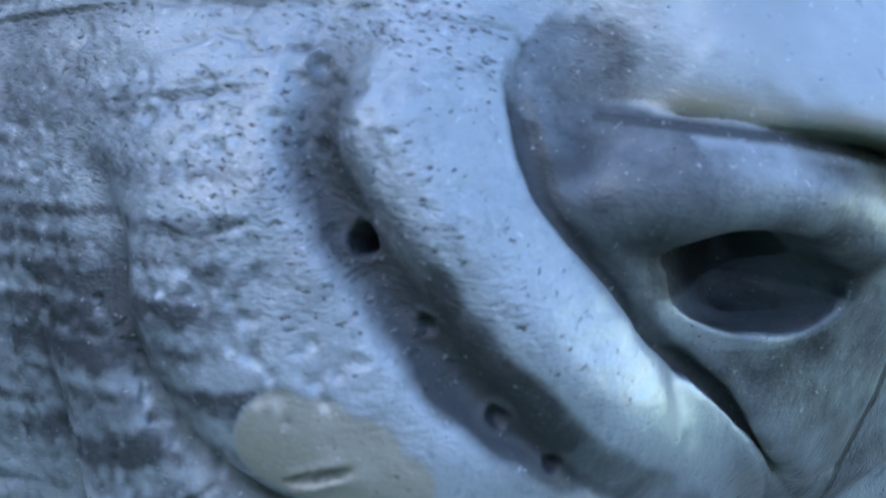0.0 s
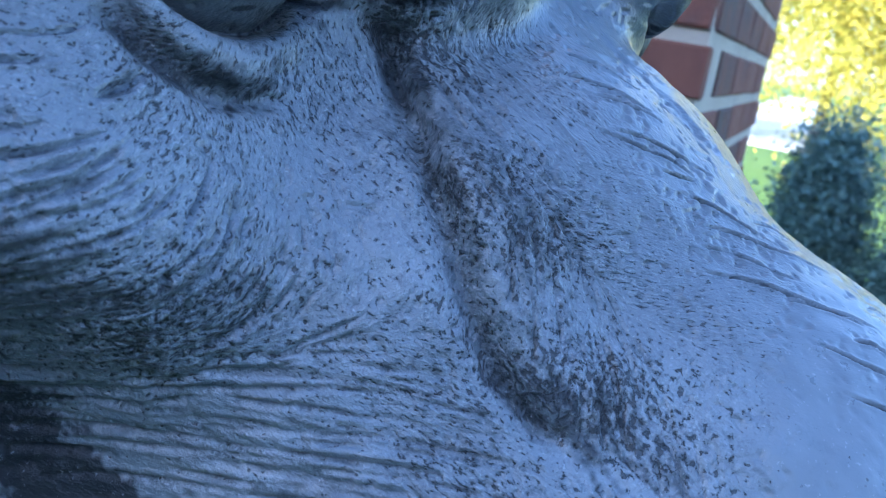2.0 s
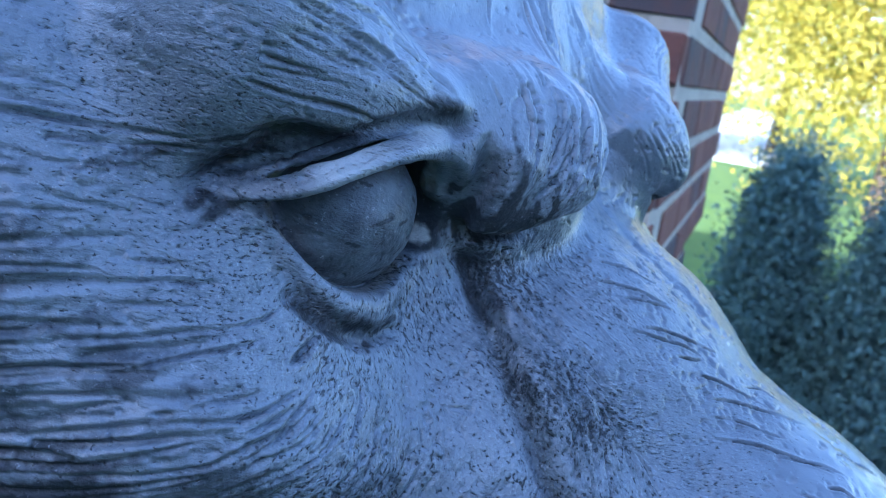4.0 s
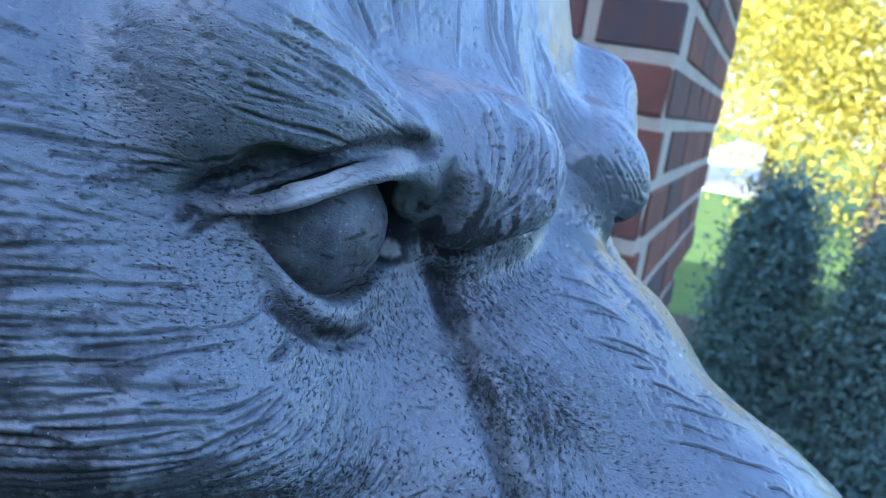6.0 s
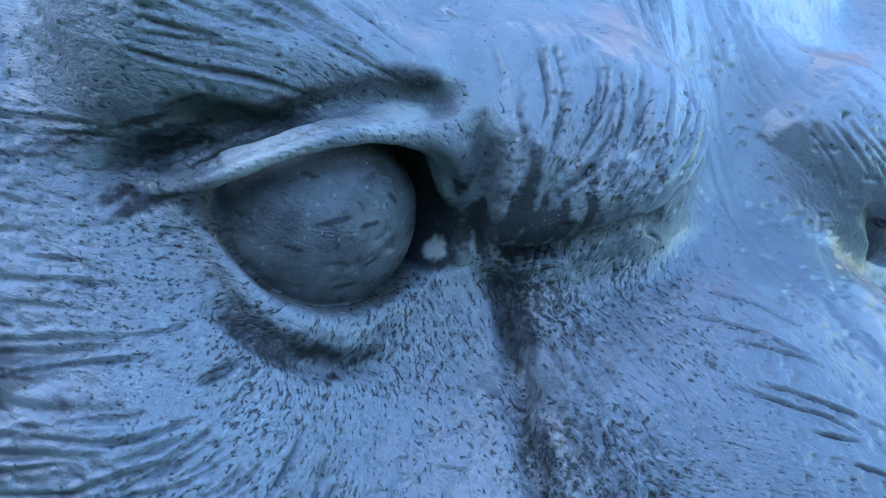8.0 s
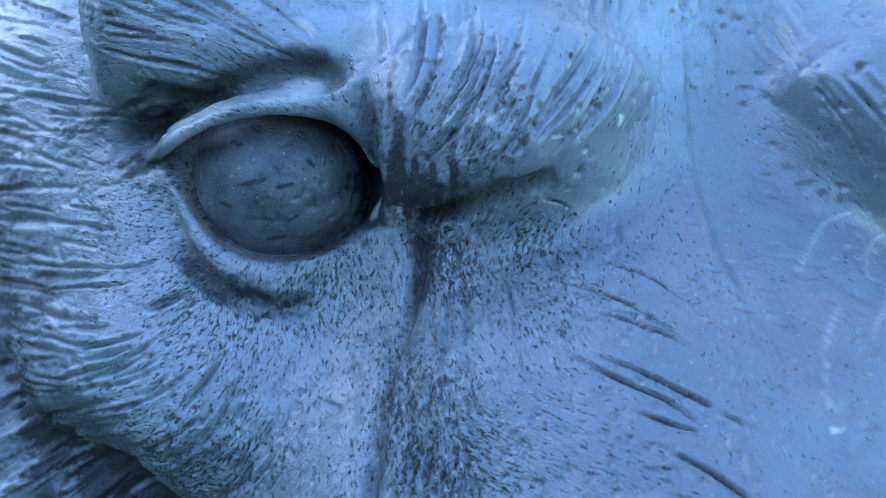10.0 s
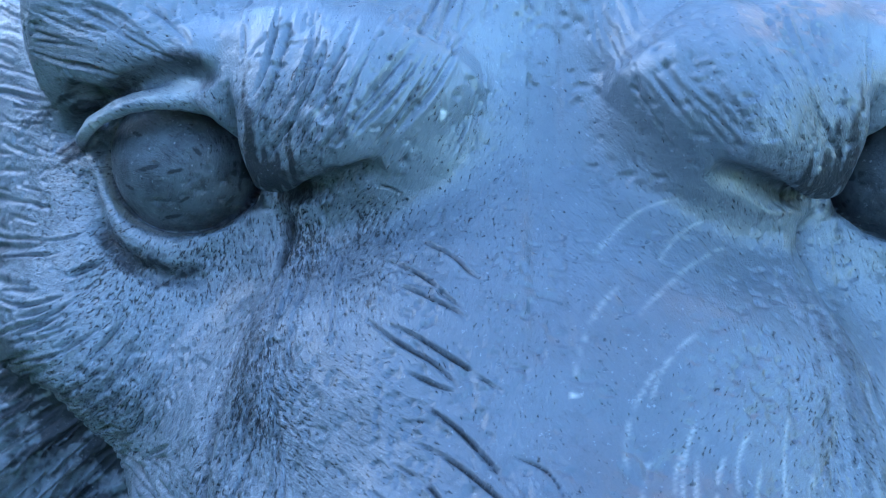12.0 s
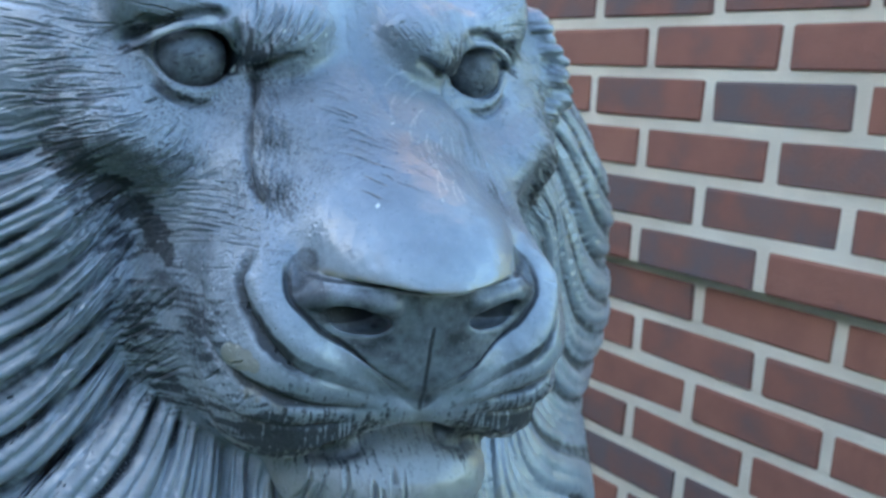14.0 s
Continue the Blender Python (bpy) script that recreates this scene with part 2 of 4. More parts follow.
LID_UP = spline([(-6, 52.5, 79), (-3.5, 54.5, 84.5), (-2, 60, 87.6), (-1, 67, 88.4), (-1.5, 74, 87.2), (-4.5, 81.5, 84.3), (-9.5, 87, 81), (-15.5, 90, 79), (-24, 93, 77.5)], 3)
LID_LOW = spline([(-13, 51, 70), (-8.5, 56, 65.6), (-6.5, 62, 62.6), (-6, 70, 61.2), (-7, 77.5, 63.3), (-10.5, 83.2, 68), (-15, 86.8, 73.5), (-20, 89.5, 77)], 3)
BALL = ((-16.0, 69.0, 75.3), (12.6, 15.2, 14.4), 0, 10)


def ride(curve, radius, p):
    return chain(p, [(*c, radius) for c in curve])


def box_of(curve):
    v = np.asarray(curve)[:, :3]
    return v.min(0), v.max(0)


def within(p, d, curve, pad, fun):
    """Applies fun to the points near a curve only."""
    lo, hi = box_of(curve)
    m = ((p > lo - pad) & (p < hi + pad)).all(1)
    if m.any():
        d[m] = fun(p[m], d[m])
    return d


def rim_height(a):
    return -6.0 + 3.6 * (1 - np.exp(-(a / 20) ** 2))


def nose(q, e):
    f, a, z = q[:, 0], q[:, 1], q[:, 2]
    rim = rim_height(a)
    # the cap: the smooth leather above the rim
    cap = ellipsoid(q, *CAP)
    cap = smooth_max(cap, (rim - z) * 0.9, 1.4)
    # the block below the rim: nostrils, septum, narrowing to the lip
    block = smooth_max(0.9 * (f - 97.5 + 0.0080 * a * a - 0.27 * (z + 15)), a - 44.0, 9)
    block = smooth_max(block, 0.62 * (a - 5 - 1.42 * (z + 54)), 7)
    block = smooth_max(block, z - rim + 1.6, 3)
    block = smooth_max(block, 45 - f, 4)
    block = smooth_min(block, ride(RIM_ROLL, 4.4, q), 3)
    nostril = ellipsoid(q, (86.5, 25.5, -20.6), (14, 12.2, 5.4), -10, 24)
    nostril = smooth_min(nostril, ellipsoid(q, (80, 27.5, -17.5), (21, 10.5, 4.4), -6, 20), 2)
    block = smooth_max(block, -nostril, 1.4)
    block = smooth_max(block, -ride(SLIT, 1.7, q), 1)
    e = smooth_min(e, cap, 5)
    return smooth_min(e, block, 2.5)


CAP = ((57.4, 0.0, 7.4), (57.6, 44.0, 30.1), 27.4)
RIM_ROLL = spline([(77, 42.5, -15), (83, 41, -11.5), (88.5, 36, -9.8), (92.3, 27, -10), (94.5, 17, -12.5)], 3)
SLIT = spline([(95.3, 0, -21), (93, 0, -30), (89, 0, -45), (86, 0, -57)], 2)


def taper(curve, r0, r1, p):
    n = len(curve) - 1
    return chain(p, [(*c, (r0 + (r1 - r0) * i / n) * min(1.0, 0.3 + 6 * i / n)) for i, c in enumerate(curve)])


def eye(q, e):
    e = smooth_max(e, -ellipsoid(q, (-7, 68.4, 75.8), (21, 17.0, 13.8)), 2)
    # the recess under the outer end of the brow
    e = smooth_max(e, -ellipsoid(q, (-9, 88.5, 87.3), (10, 8.5, 4.4), 0, 35), 1.5)
    upper = taper(LID_UP, 1.9, 0.9, q)
    upper = smooth_min(upper, taper(LID_UP + np.array((-2.4, 0, 1.2)), 2.2, 0.5, q), 2)
    upper = smooth_min(upper, taper(LID_UP + np.array((-7, 0, 2.2)), 2.4, 0.3, q), 3)
    e = smooth_min(e, upper, 1.2)
    lower = taper(LID_LOW + np.array((-0.3, 0, -0.5)), 1.3, 1.0, q)
    lower = smooth_min(lower, taper(LID_LOW + np.array((-4.5, 0, -1.6)), 2.0, 1.6, q), 3)
    e = smooth_min(e, lower, 2.4)
    return np.minimum(e, ellipsoid(q, *BALL))


def mane_hair(f, l, z):
    """The lay of the hair, out from the face and down: how high locks, strands and fine hairs stand, and how far they have grown out."""
    a, zz = np.abs(l), z - 80
    r = np.sqrt(a * a + zz * zz) + 1
    turn = np.arctan2(zz, a)
    u = turn * np.where(l > 0, 8.5, 10.5) + np.where(l > 0, 0.014 * r + 0.5 * np.sin(r * 0.035), 0.0) + 0.6 * np.sin(r * 0.02 + 2.3 * turn) + 0.3 * np.sin(f * 0.04 + turn * 4) + np.where(l > 0, 0.7, 0.0)
    lock = np.abs(np.sin(u))
    strand = np.abs(np.sin(u * 4.3 + 0.8 * np.sin(r * 0.03 + u)))
    fine = np.abs(np.sin(u * 10.3 + 0.9 * np.sin(r * 0.04 + 1.7 * u)))
    return lock, strand, fine, np.clip((r - 105) / 60, 0.15, 1)


def mane_distance(p, side):
    """The mane: a thick ring of locks round the face, and the chest below it."""
    d = ellipsoid(p, (-112, 0, -55), (88, 229, 203))
    d = smooth_min(d, ellipsoid(p, (-62, 110, -16), (40, 33, 60)), 16)
    d = smooth_min(d, ellipsoid(p, (-78, 0, -190), (112, 196, 150)), 40)
    # small curls between the face and the mane on the side towards the wall
    left = np.flatnonzero((side > 100) & (side < 185) & (p[:, 2] > 15) & (p[:, 2] < 125) & (p[:, 0] > -95) & (p[:, 0] < -15))
    if len(left):
        q, e = p[left], d[left]
        for i, (f, l, z) in enumerate(((-50, 124, 104), (-50, 128, 93), (-53, 134, 82), (-50, 131, 71), (-53, 138, 60), (-47, 130, 50))):
            e = smooth_min(e, ellipsoid(q, (f, l, z), (15, 9, 6.5), 20 - 12 * i, 25), 5)
        d[left] = e
    m = d < 22
    if m.any():
        lock, strand, fine, grow = mane_hair(p[m, 0], side[m], p[m, 2])
        # the locks towards the wall are broad and smooth
        even = np.where(side[m] > 0, 0.7, 1.0)
        d[m] -= grow * (8 * (lock ** 0.6 - 0.6) + even * (4.5 * (strand ** 0.7 - 0.55) + 2.4 * (fine ** 0.8 - 0.5)))
    return smooth_max(d, -322 - p[:, 2], 6)


def base_distance(p):
    """The large forms alone, on the mirrored half."""
    d = None
    for c, r, pitch, k in FORMS:
        e = ellipsoid(p, c, r, pitch)
        d = e if d is None else smooth_min(d, e, k)
    d = smooth_min(d, rod(p, BRIDGE[0][:3], BRIDGE[1][:3], BRIDGE[0][3], BRIDGE[1][3]), 20)
    d = smooth_min(d, chain(p, BROW), 9)
    d = smooth_max(d, -ellipsoid(p, (12, 103, 6), (26, 11, 24)), 28)
    return near(p, d, (60, 20, -10), 75, nose)


def askew(l, z):
    """The muzzle is turned a little: its left side stands further forward."""
    t = np.clip((62 - z) / 55, 0, 1)
    full = 4.5 * np.exp(-((np.maximum(l, 0) - 20) / 13) ** 2 - ((z + 50) / 15) ** 2)
    return SKEW * l * t * t * (3 - 2 * t) + full * (l > 0) * np.clip(l / 6, 0, 1)


SKEW = 0.133


def settle(curve):
    """Lays a curve onto the large forms."""
    q = np.array(curve, np.float32)
    for _ in range(8):
        d = base_distance(q)
        g = np.stack([base_distance(q + np.eye(3, dtype=np.float32)[i] * 0.5) - d for i in range(3)], 1) / 0.5
        q = (q - (0.8 * d / np.maximum((g * g).sum(1), 0.3))[:, None] * g).astype(np.float32)
        q[:, 1] = np.maximum(q[:, 1], 0.5)
    return q


def straighten(nodes):
    """Nodes on the right side, as they lie before the muzzle is turned."""
    return [(f - float(askew(np.float64(-a), np.float64(z))), a, z) for f, a, z in nodes]


# folds of the face: the side on which the flesh rolls over, the roll's height and width, the crease's depth and width,
# how much tarnish and painted shade it carries, and its run (f, l, z)
LIP = (75, 40, 10)
FOLDS = []


def fold(side, height, width, depth, sharp, dirt_shade, *run):
    FOLDS.append((side, height, width, depth, sharp, dirt_shade, lay_fold(run, side)))


def lay_fold(run, side):
    """A crease laid on the large forms: places, the way across it to the roll, and how strong it is along its run."""
    c = settle(spline(straighten(run), 3))
    g = np.stack([base_distance(c + np.eye(3, dtype=np.float32)[i] * 0.5) - base_distance(c - np.eye(3, dtype=np.float32)[i] * 0.5) for i in range(3)], 1)
    across = np.cross(g, np.gradient(c, axis=0))
    across /= np.linalg.norm(across, axis=1)[:, None] + 1e-6
    across *= np.where(((np.array(side) - c) * across).sum(1) < 0, -1, 1)[:, None]
    n = len(c) - 1
    u = np.arange(n + 1) / n
    onset = 0.32 if side == LIP else 0.15
    u = np.clip(np.minimum(u / onset, (1 - u) / (0.8 * onset)), 0, 1)
    force = u * u * (3 - 2 * u)
    return c, across.astype(np.float32), force.astype(np.float32)


def across_fold(p, laid):
    """For each point: how far it lies across the nearest stretch of the crease, how far from it, and the crease's strength there."""
    c, way, force = laid
    best = np.full(len(p), 1e9, np.float32)
    s, w, total = np.zeros(len(p), np.float32), np.zeros(len(p), np.float32), np.zeros(len(p), np.float32)
    for i in range(len(c) - 1):
        d = c[i + 1] - c[i]
        q = p - c[i]
        t = np.clip(q @ d / (d @ d), 0, 1)
        q = q - t[:, None] * d
        far = (q * q).sum(1)
        best = np.minimum(best, far)
        near_by = 1 / (far + 0.3) ** 3
        total += near_by
        s += near_by * (q * (way[i] + t[:, None] * (way[i + 1] - way[i]))).sum(1)
        w += near_by * (force[i] + t * (force[i + 1] - force[i]))
    return s / total, np.sqrt(best), w / total


def press_fold(p, d, fold_row):
    side, height, width, depth, sharp, dirt_shade, laid = fold_row
    s, far, w = across_fold(p, laid)
    u = np.maximum(s, 0) / width
    d = d - w * (height * u * np.exp(0.5 - 0.5 * u * u) * np.exp(-np.maximum(far - 3 * width, 0) / 2) - depth * np.exp(-(far / sharp) ** 2 * 0.6))
    return d * (1 - 0.55 * w * np.exp(-(far / (2.5 * sharp)) ** 2))


# the outer fold, along the whisker holes
fold(LIP, 4.0, 8, 2.8, 2.2, 1.0,
     (47, 56.5, 13), (54, 60, 2), (57, 63.5, -5.4), (59, 64.5, -10.4), (65, 63.5, -18.2), (70, 61, -24), (76, 54, -33), (80, 43, -40.5), (85, 24, -49), (88, 7, -57))
# the second fold
fold(LIP, 3.4, 8, 3.2, 1.9, 1.0,
     (30, 74.6, -8), (33, 74, -13), (39, 73, -20), (42, 72.8, -27), (45.5, 72, -33.5), (51.5, 70, -39.5), (58, 66.5, -43), (66, 60, -46.5), (74, 51, -50.5), (79, 38, -54.5), (84, 22, -58), (87, 6, -61))
# the third
fold(LIP, 2.8, 6, 3.2, 1.4, 1.0,
     (28, 78, -26), (34, 77, -40), (39, 73.5, -54), (50, 68, -61), (63, 60, -63), (71, 50, -63.5), (78, 30, -64), (85, 8, -63))
# the fourth
fold(LIP, 2.6, 5, 3.2, 1.4, 1.0,
     (20, 75, -58), (28, 71, -70), (40, 64, -75), (54, 54, -75), (66, 40, -73), (76, 22, -69), (85, 6, -65))
# the mouth
fold(LIP, 3.0, 6, 4.5, 2.2, 0.9,
     (8, 74, -68), (24, 66, -82), (40, 58, -86), (56, 46, -84), (68, 28, -80), (78, 10, -72), (85, 1, -66.5))
# the seam round the nose
fold(LIP, 0.6, 4, 2.2, 1.1, 0.95,
     (68.6, 43.6, 3.6), (68.5, 48, 0.4), (70, 50, -4), (73.8, 50, -12), (77, 47, -16.5), (82, 43, -20.5), (85.5, 36, -27), (87.5, 25, -36), (88, 12, -46), (88, 2, -53))
# the edge of the brow's bulge beside the eye
fold((8, 38, 86), 3.2, 7, 2.6, 1.4, 0.85,
     (3, 55, 92), (3, 53, 85), (-1, 51.5, 78), (-3, 49.5, 73.5), (2, 44, 73), (9.3, 37, 75), (12, 31, 77.6), (12.5, 26, 79))
# under the eye
fold((-5, 70, 76), 1.6, 4, 2.0, 1.3, 0.75,
     (-11.5, 86.5, 65), (-10, 83.5, 61), (-8, 79.5, 57.5), (-6, 72, 54.5), (-5, 62, 55))
# between the brow and the upper lid
fold((-15, 70, 115), 2.6, 7, 3.5, 1.3, 0.9,
     (-18, 103, 79.5), (-18, 95.6, 82.1), (-17, 90, 83), (-14, 83, 86.5), (-8, 76, 90.5), (-3, 68, 92.5), (0.5, 60, 92.5), (2.3, 56, 94.5))
# the pair of shallow grooves down the middle of the forehead
fold((0, -20, 90), 0.0, 3, 0.7, 0.8, 0.25,
     (38, 2.8, 54), (31, 2.7, 59.5), (18, 2.6, 69), (6, 2.5, 80), (0, 2.5, 88), (-4.5, 2.5, 98), (-8, 2.5, 110))
# from the corner of the eye down beside the nose
fold((35, 20, 50), 1.6, 6, 1.8, 1.3, 0.8,
     (-10, 50.5, 71), (-2, 45.6, 66), (2, 46, 60.5), (8, 48, 54), (13.5, 50, 47.5), (19, 52, 42), (25, 53.5, 34), (33.6, 53.8, 24.4), (39, 53, 20.6), (45, 52, 17))


def head_distance(p):
    p = p.copy()
    side = p[:, 1].copy()
    whole = np.stack([p[:, 0], np.abs(side), p[:, 2]], 1)
    p[:, 0] -= askew(side, p[:, 2])
    p[:, 1] = np.sqrt(side * side + 4.0)
    d = base_distance(p)
    for row in FOLDS:
        d = within(p, d, row[-1][0], max(3 * row[2], 7), lambda q, e: press_fold(q, e, row))
    d = near(p, d, (-8, 74, 77), 36, eye)
    # the brow's bulge stands clear of the lid
    edge = (FOLDS[6][0], 0.0, 7, 3.0, 1.5, *FOLDS[6][5:])
    d = within(p, d, edge[-1][0], 6, lambda q, e: press_fold(q, e, edge))
    return smooth_min(d, mane_distance(whole, side), 5)


def axis_steps(lo, hi, start, step):
    """Grid lines from lo to hi, laid outward from start with the local spacing step(x)."""
    up, down = [start], []
    while up[-1] < hi:
        up.append(up[-1] + step(up[-1]))
    x = start
    while x > lo:
        x -= step(x)
        down.append(x)
    v = np.array(down[::-1] + up)
    return np.append(v, v[-1] + (v[-1] - v[-2]) * (1 + np.arange((-len(v)) % 16 + 1)))


def spacing(fine, fine_lo, fine_hi, coarse, middle=None, best=None):
    """Spacing that is fine between fine_lo and fine_hi and grows outside; middle: (to, most) holds it down on the upper side;
    best: (from, to, step) is finer still."""
    def step(x):
        away = max(fine_lo - x, x - fine_hi, 0)
        s = min(fine + 0.06 * away, 1.5 + 0.1 * max(0, -240 - x))
        if middle and x > fine_hi:
            s = min(s, middle[1]) if x < middle[0] else middle[1] + 0.06 * (x - middle[0])
        if best:
            s = min(s, best[2] + 0.06 * max(best[0] - x, x - best[1], 0))
        return min(s, coarse)
    return step


def surface(dist, ax):
    """The zero surface of dist on the grid of lines ax: vertices and quads (surface nets, searched from coarse cells down)."""
    n = [len(a) - 1 for a in ax]
    size = 16
    cells = np.stack(np.meshgrid(*[np.arange(0, m, size) for m in n], indexing="ij"), -1).reshape(-1, 3)
    def place(ix):
        return np.stack([ax[i][ix[:, i]] for i in range(3)], 1).astype(np.float32)
    def values(q):
        return np.concatenate([dist(q[i:i + 150000]) for i in range(0, len(q), 150000)])
    while True:
        lo, hi = place(cells), place(np.minimum(cells + size, n))
        d = values((lo + hi) / 2)
        cells = cells[np.abs(d) < np.linalg.norm(hi - lo, axis=1) * (0.9 if size == 1 else 1.2) + 0.2]
        if size == 1:
            break
        size //= 2
        off = np.array([(i, j, k) for i in (0, size) for j in (0, size) for k in (0, size)])
        cells = (cells[:, None] + off).reshape(-1, 3)
        cells = cells[(cells < np.array(n)).all(1)]
    stride = np.array([(n[1] + 2) * (n[2] + 2), n[2] + 2, 1], np.int64)
    corner = np.array([(i, j, k) for i in (0, 1) for j in (0, 1) for k in (0, 1)])
    key = (cells[:, None] + corner) @ stride
    uniq, inv = np.unique(key, return_inverse=True)
    inv = inv.reshape(key.shape)
    ix = np.stack([uniq // stride[0], uniq // stride[1] % (n[1] + 2), uniq % stride[1]], 1)
    val = values(place(ix))[inv]
    mixed = (val.min(1) < 0) & (val.max(1) >= 0)
    cells, val = cells[mixed], val[mixed]
    corners = place((cells[:, None] + corner).reshape(-1, 3)).reshape(-1, 8, 3)
    total, count = np.zeros((len(cells), 3)), np.zeros(len(cells))
    for a in range(8):
        for b in (a | 1, a | 2, a | 4):
            if b == a:
                continue
            va, vb = val[:, a], val[:, b]
            cross = (va < 0) != (vb < 0)
            t = np.where(cross, va / np.where(cross, va - vb, 1), 0)
            total += np.where(cross[:, None], corners[:, a] + t[:, None] * (corners[:, b] - corners[:, a]), 0)
            count += cross
    verts = total / count[:, None]
    ck = cells @ stride
    order = np.argsort(ck)
    sk = ck[order]
    def find(k):
        at = np.minimum(np.searchsorted(sk, k), len(sk) - 1)
        return np.where(sk[at] == k, order[at], -1)
    quads = []
    for axis, bit in ((0, 4), (1, 2), (2, 1)):
        u, v = stride[(axis + 1) % 3], stride[(axis + 2) % 3]
        m = (val[:, 0] < 0) != (val[:, bit] < 0)
        k, flip = ck[m], val[m, 0] < 0
        q = np.stack([find(k), find(k - u), find(k - u - v), find(k - v)], 1)
        ok = (q >= 0).all(1)
        q, flip = q[ok], flip[ok]
        q[~flip] = q[~flip][:, ::-1]
        quads.append(q)
    return verts, np.concatenate(quads)


# ---- surface: carved hair, pits and patina ----
def lattice(p, size, seed):
    """Smooth value noise from -1 to 1, with bumps of that size."""
    q = p / size + 1000.0
    i = np.floor(q).astype(np.int64)
    t = q - i
    t = t * t * (3 - 2 * t)
    out = np.zeros(len(p))
    for dx in (0, 1):
        for dy in (0, 1):
            for dz in (0, 1):
                h = (i[:, 0] + dx) * 73856093 ^ (i[:, 1] + dy) * 19349663 ^ (i[:, 2] + dz) * 83492791 ^ seed * 2654435761
                h = (h ^ (h >> 13)) * 1274126177 & 0xFFFFFF
                w = np.where(dx, t[:, 0], 1 - t[:, 0]) * np.where(dy, t[:, 1], 1 - t[:, 1]) * np.where(dz, t[:, 2], 1 - t[:, 2])
                out += w * (h / 8388607.5 - 1)
    return out


# hair fields on one half of the face
HAIR = []


def hair(a, z, turn, spread, strokes, length, width, depth):
    """A field of strokes round (a, z); turn: 0 outward, 90 up."""
    HAIR.append((a, z, turn, spread, strokes, length, width, depth))


hair(104, 101, 18, 10, 16, 20, 0.55, 0.6)
hair(88, 98, 8, 8, 20, 20, 0.55, 0.8)
hair(70, 99, 30, 7, 18, 18, 0.6, 0.8)
hair(58, 106, 70, 8, 20, 20, 0.55, 0.75)
hair(44, 104, 100, 8, 20, 20, 0.55, 0.75)
hair(38, 87, 122, 7, 46, 13, 0.48, 0.75)
hair(27, 86, 128, 6, 22, 16, 0.5, 0.75)
hair(16, 98, 114, 7, 16, 25, 0.6, 0.75)
hair(6, 104, 95, 4, 8, 20, 0.6, 0.4)
hair(36, 44, 24, 6, 8, 13, 0.4, 0.4)
hair(108, 68, 2, 8, 18, 13, 0.6, 0.55)
hair(102, 55, -8, 8, 30, 13, 0.6, 0.7)
hair(95, 44, -24, 8, 44, 13, 0.6, 0.75)
hair(84, 37, -42, 7, 40, 10, 0.55, 0.6)
hair(74, 34, -60, 7, 30, 8, 0.45, 0.35)
hair(64, 47, -76, 9, 60, 5, 0.35, 0.22)
hair(43, 56, 98, 4, 50, 11, 0.3, 0.45)
hair(45, 40, 106, 4, 60, 11, 0.3, 0.45)
hair(48, 24, 112, 5, 60, 8, 0.36, 0.45)
hair(62, 20, 6, 7, 70, 8, 0.36, 0.5)
hair(72, 14, -8, 7, 90, 9, 0.42, 0.65)
hair(80, 10, -20, 7, 90, 10, 0.5, 0.8)
hair(84, 24, -30, 7, 46, 10, 0.6, 0.7)
hair(58, 10, 2, 6, 30, 9, 0.5, 0.4)
hair(112, 86, 10, 9, 16, 15, 0.6, 0.4)
hair(72, -6, -30, 6, 20, 8, 0.6, 0.5)
hair(122, 90, 12, 10, 20, 20, 0.8, 0.6)
hair(124, 66, -6, 10, 22, 20, 0.8, 0.6)
hair(122, 44, -20, 9, 40, 20, 0.9, 0.9)
hair(112, 22, -36, 9, 60, 16, 0.9, 1.0)
hair(100, 4, -48, 9, 70, 16, 0.9, 1.1)
hair(94, -22, -56, 9, 70, 17, 0.9, 1.1)
hair(86, -48, -58, 9, 60, 17, 0.9, 1.1)
hair(104, -45, -50, 10, 60, 20, 1.0, 1.2)
hair(14, -96, -86, 9, 36, 20, 1.0, 1.3)
hair(36, -98, -72, 9, 36, 22, 1.0, 1.3)


# single strokes cut into the bridge of the nose: (l, z) from, (l, z) to, how far they bow up, depth
STROKES = []


def stroke(l0, z0, l1, z1, bow=0.7, depth=0.85):
    STROKES.append((l0, z0, l1, z1, bow, depth))


stroke(-30.1, 76.0, -20.0, 71.0, 0.5, 0.4)
stroke(-20.2, 68.3, -10.0, 63.7)
stroke(-25.6, 65.6, -12.9, 60.8)
stroke(-23.6, 62.9, -12.0, 59.8)
stroke(-27.3, 57.2, -12.6, 52.2, 0.9, 0.8)
stroke(-24.5, 58.2, -6.3, 51.3, 1.0, 0.85)
stroke(-21.0, 53.5, -13.5, 51.0, 0.4, 0.5)
stroke(-19.1, 50.3, -3.3, 42.4, 0.9, 0.9)
stroke(-20.2, 46.5, 1.8, 39.7, 0.9, 0.7)
stroke(-22.0, 43.8, -9.5, 39.5, 0.6, 0.6)
stroke(-24.5, 40.7, -8.2, 35.4, 1.0, 0.9)
stroke(-17.0, 38.5, -6.0, 35.0, 0.5, 0.5)
stroke(-13.5, 34.6, -9.4, 31.9, 0.3, 0.9)
stroke(-1.0, 37.0, 9.0, 31.2, 0.8, 0.6)
stroke(-6.0, 47.0, 2.5, 43.2, 0.5, 0.4)
stroke(-10.0, 32.5, 0.5, 27.5, 0.6, 0.6)
stroke(-21.0, 34.0, -12.0, 29.5, 0.5, 0.6)
stroke(-24.0, 29.0, -14.0, 24.0, 0.5, 0.5)


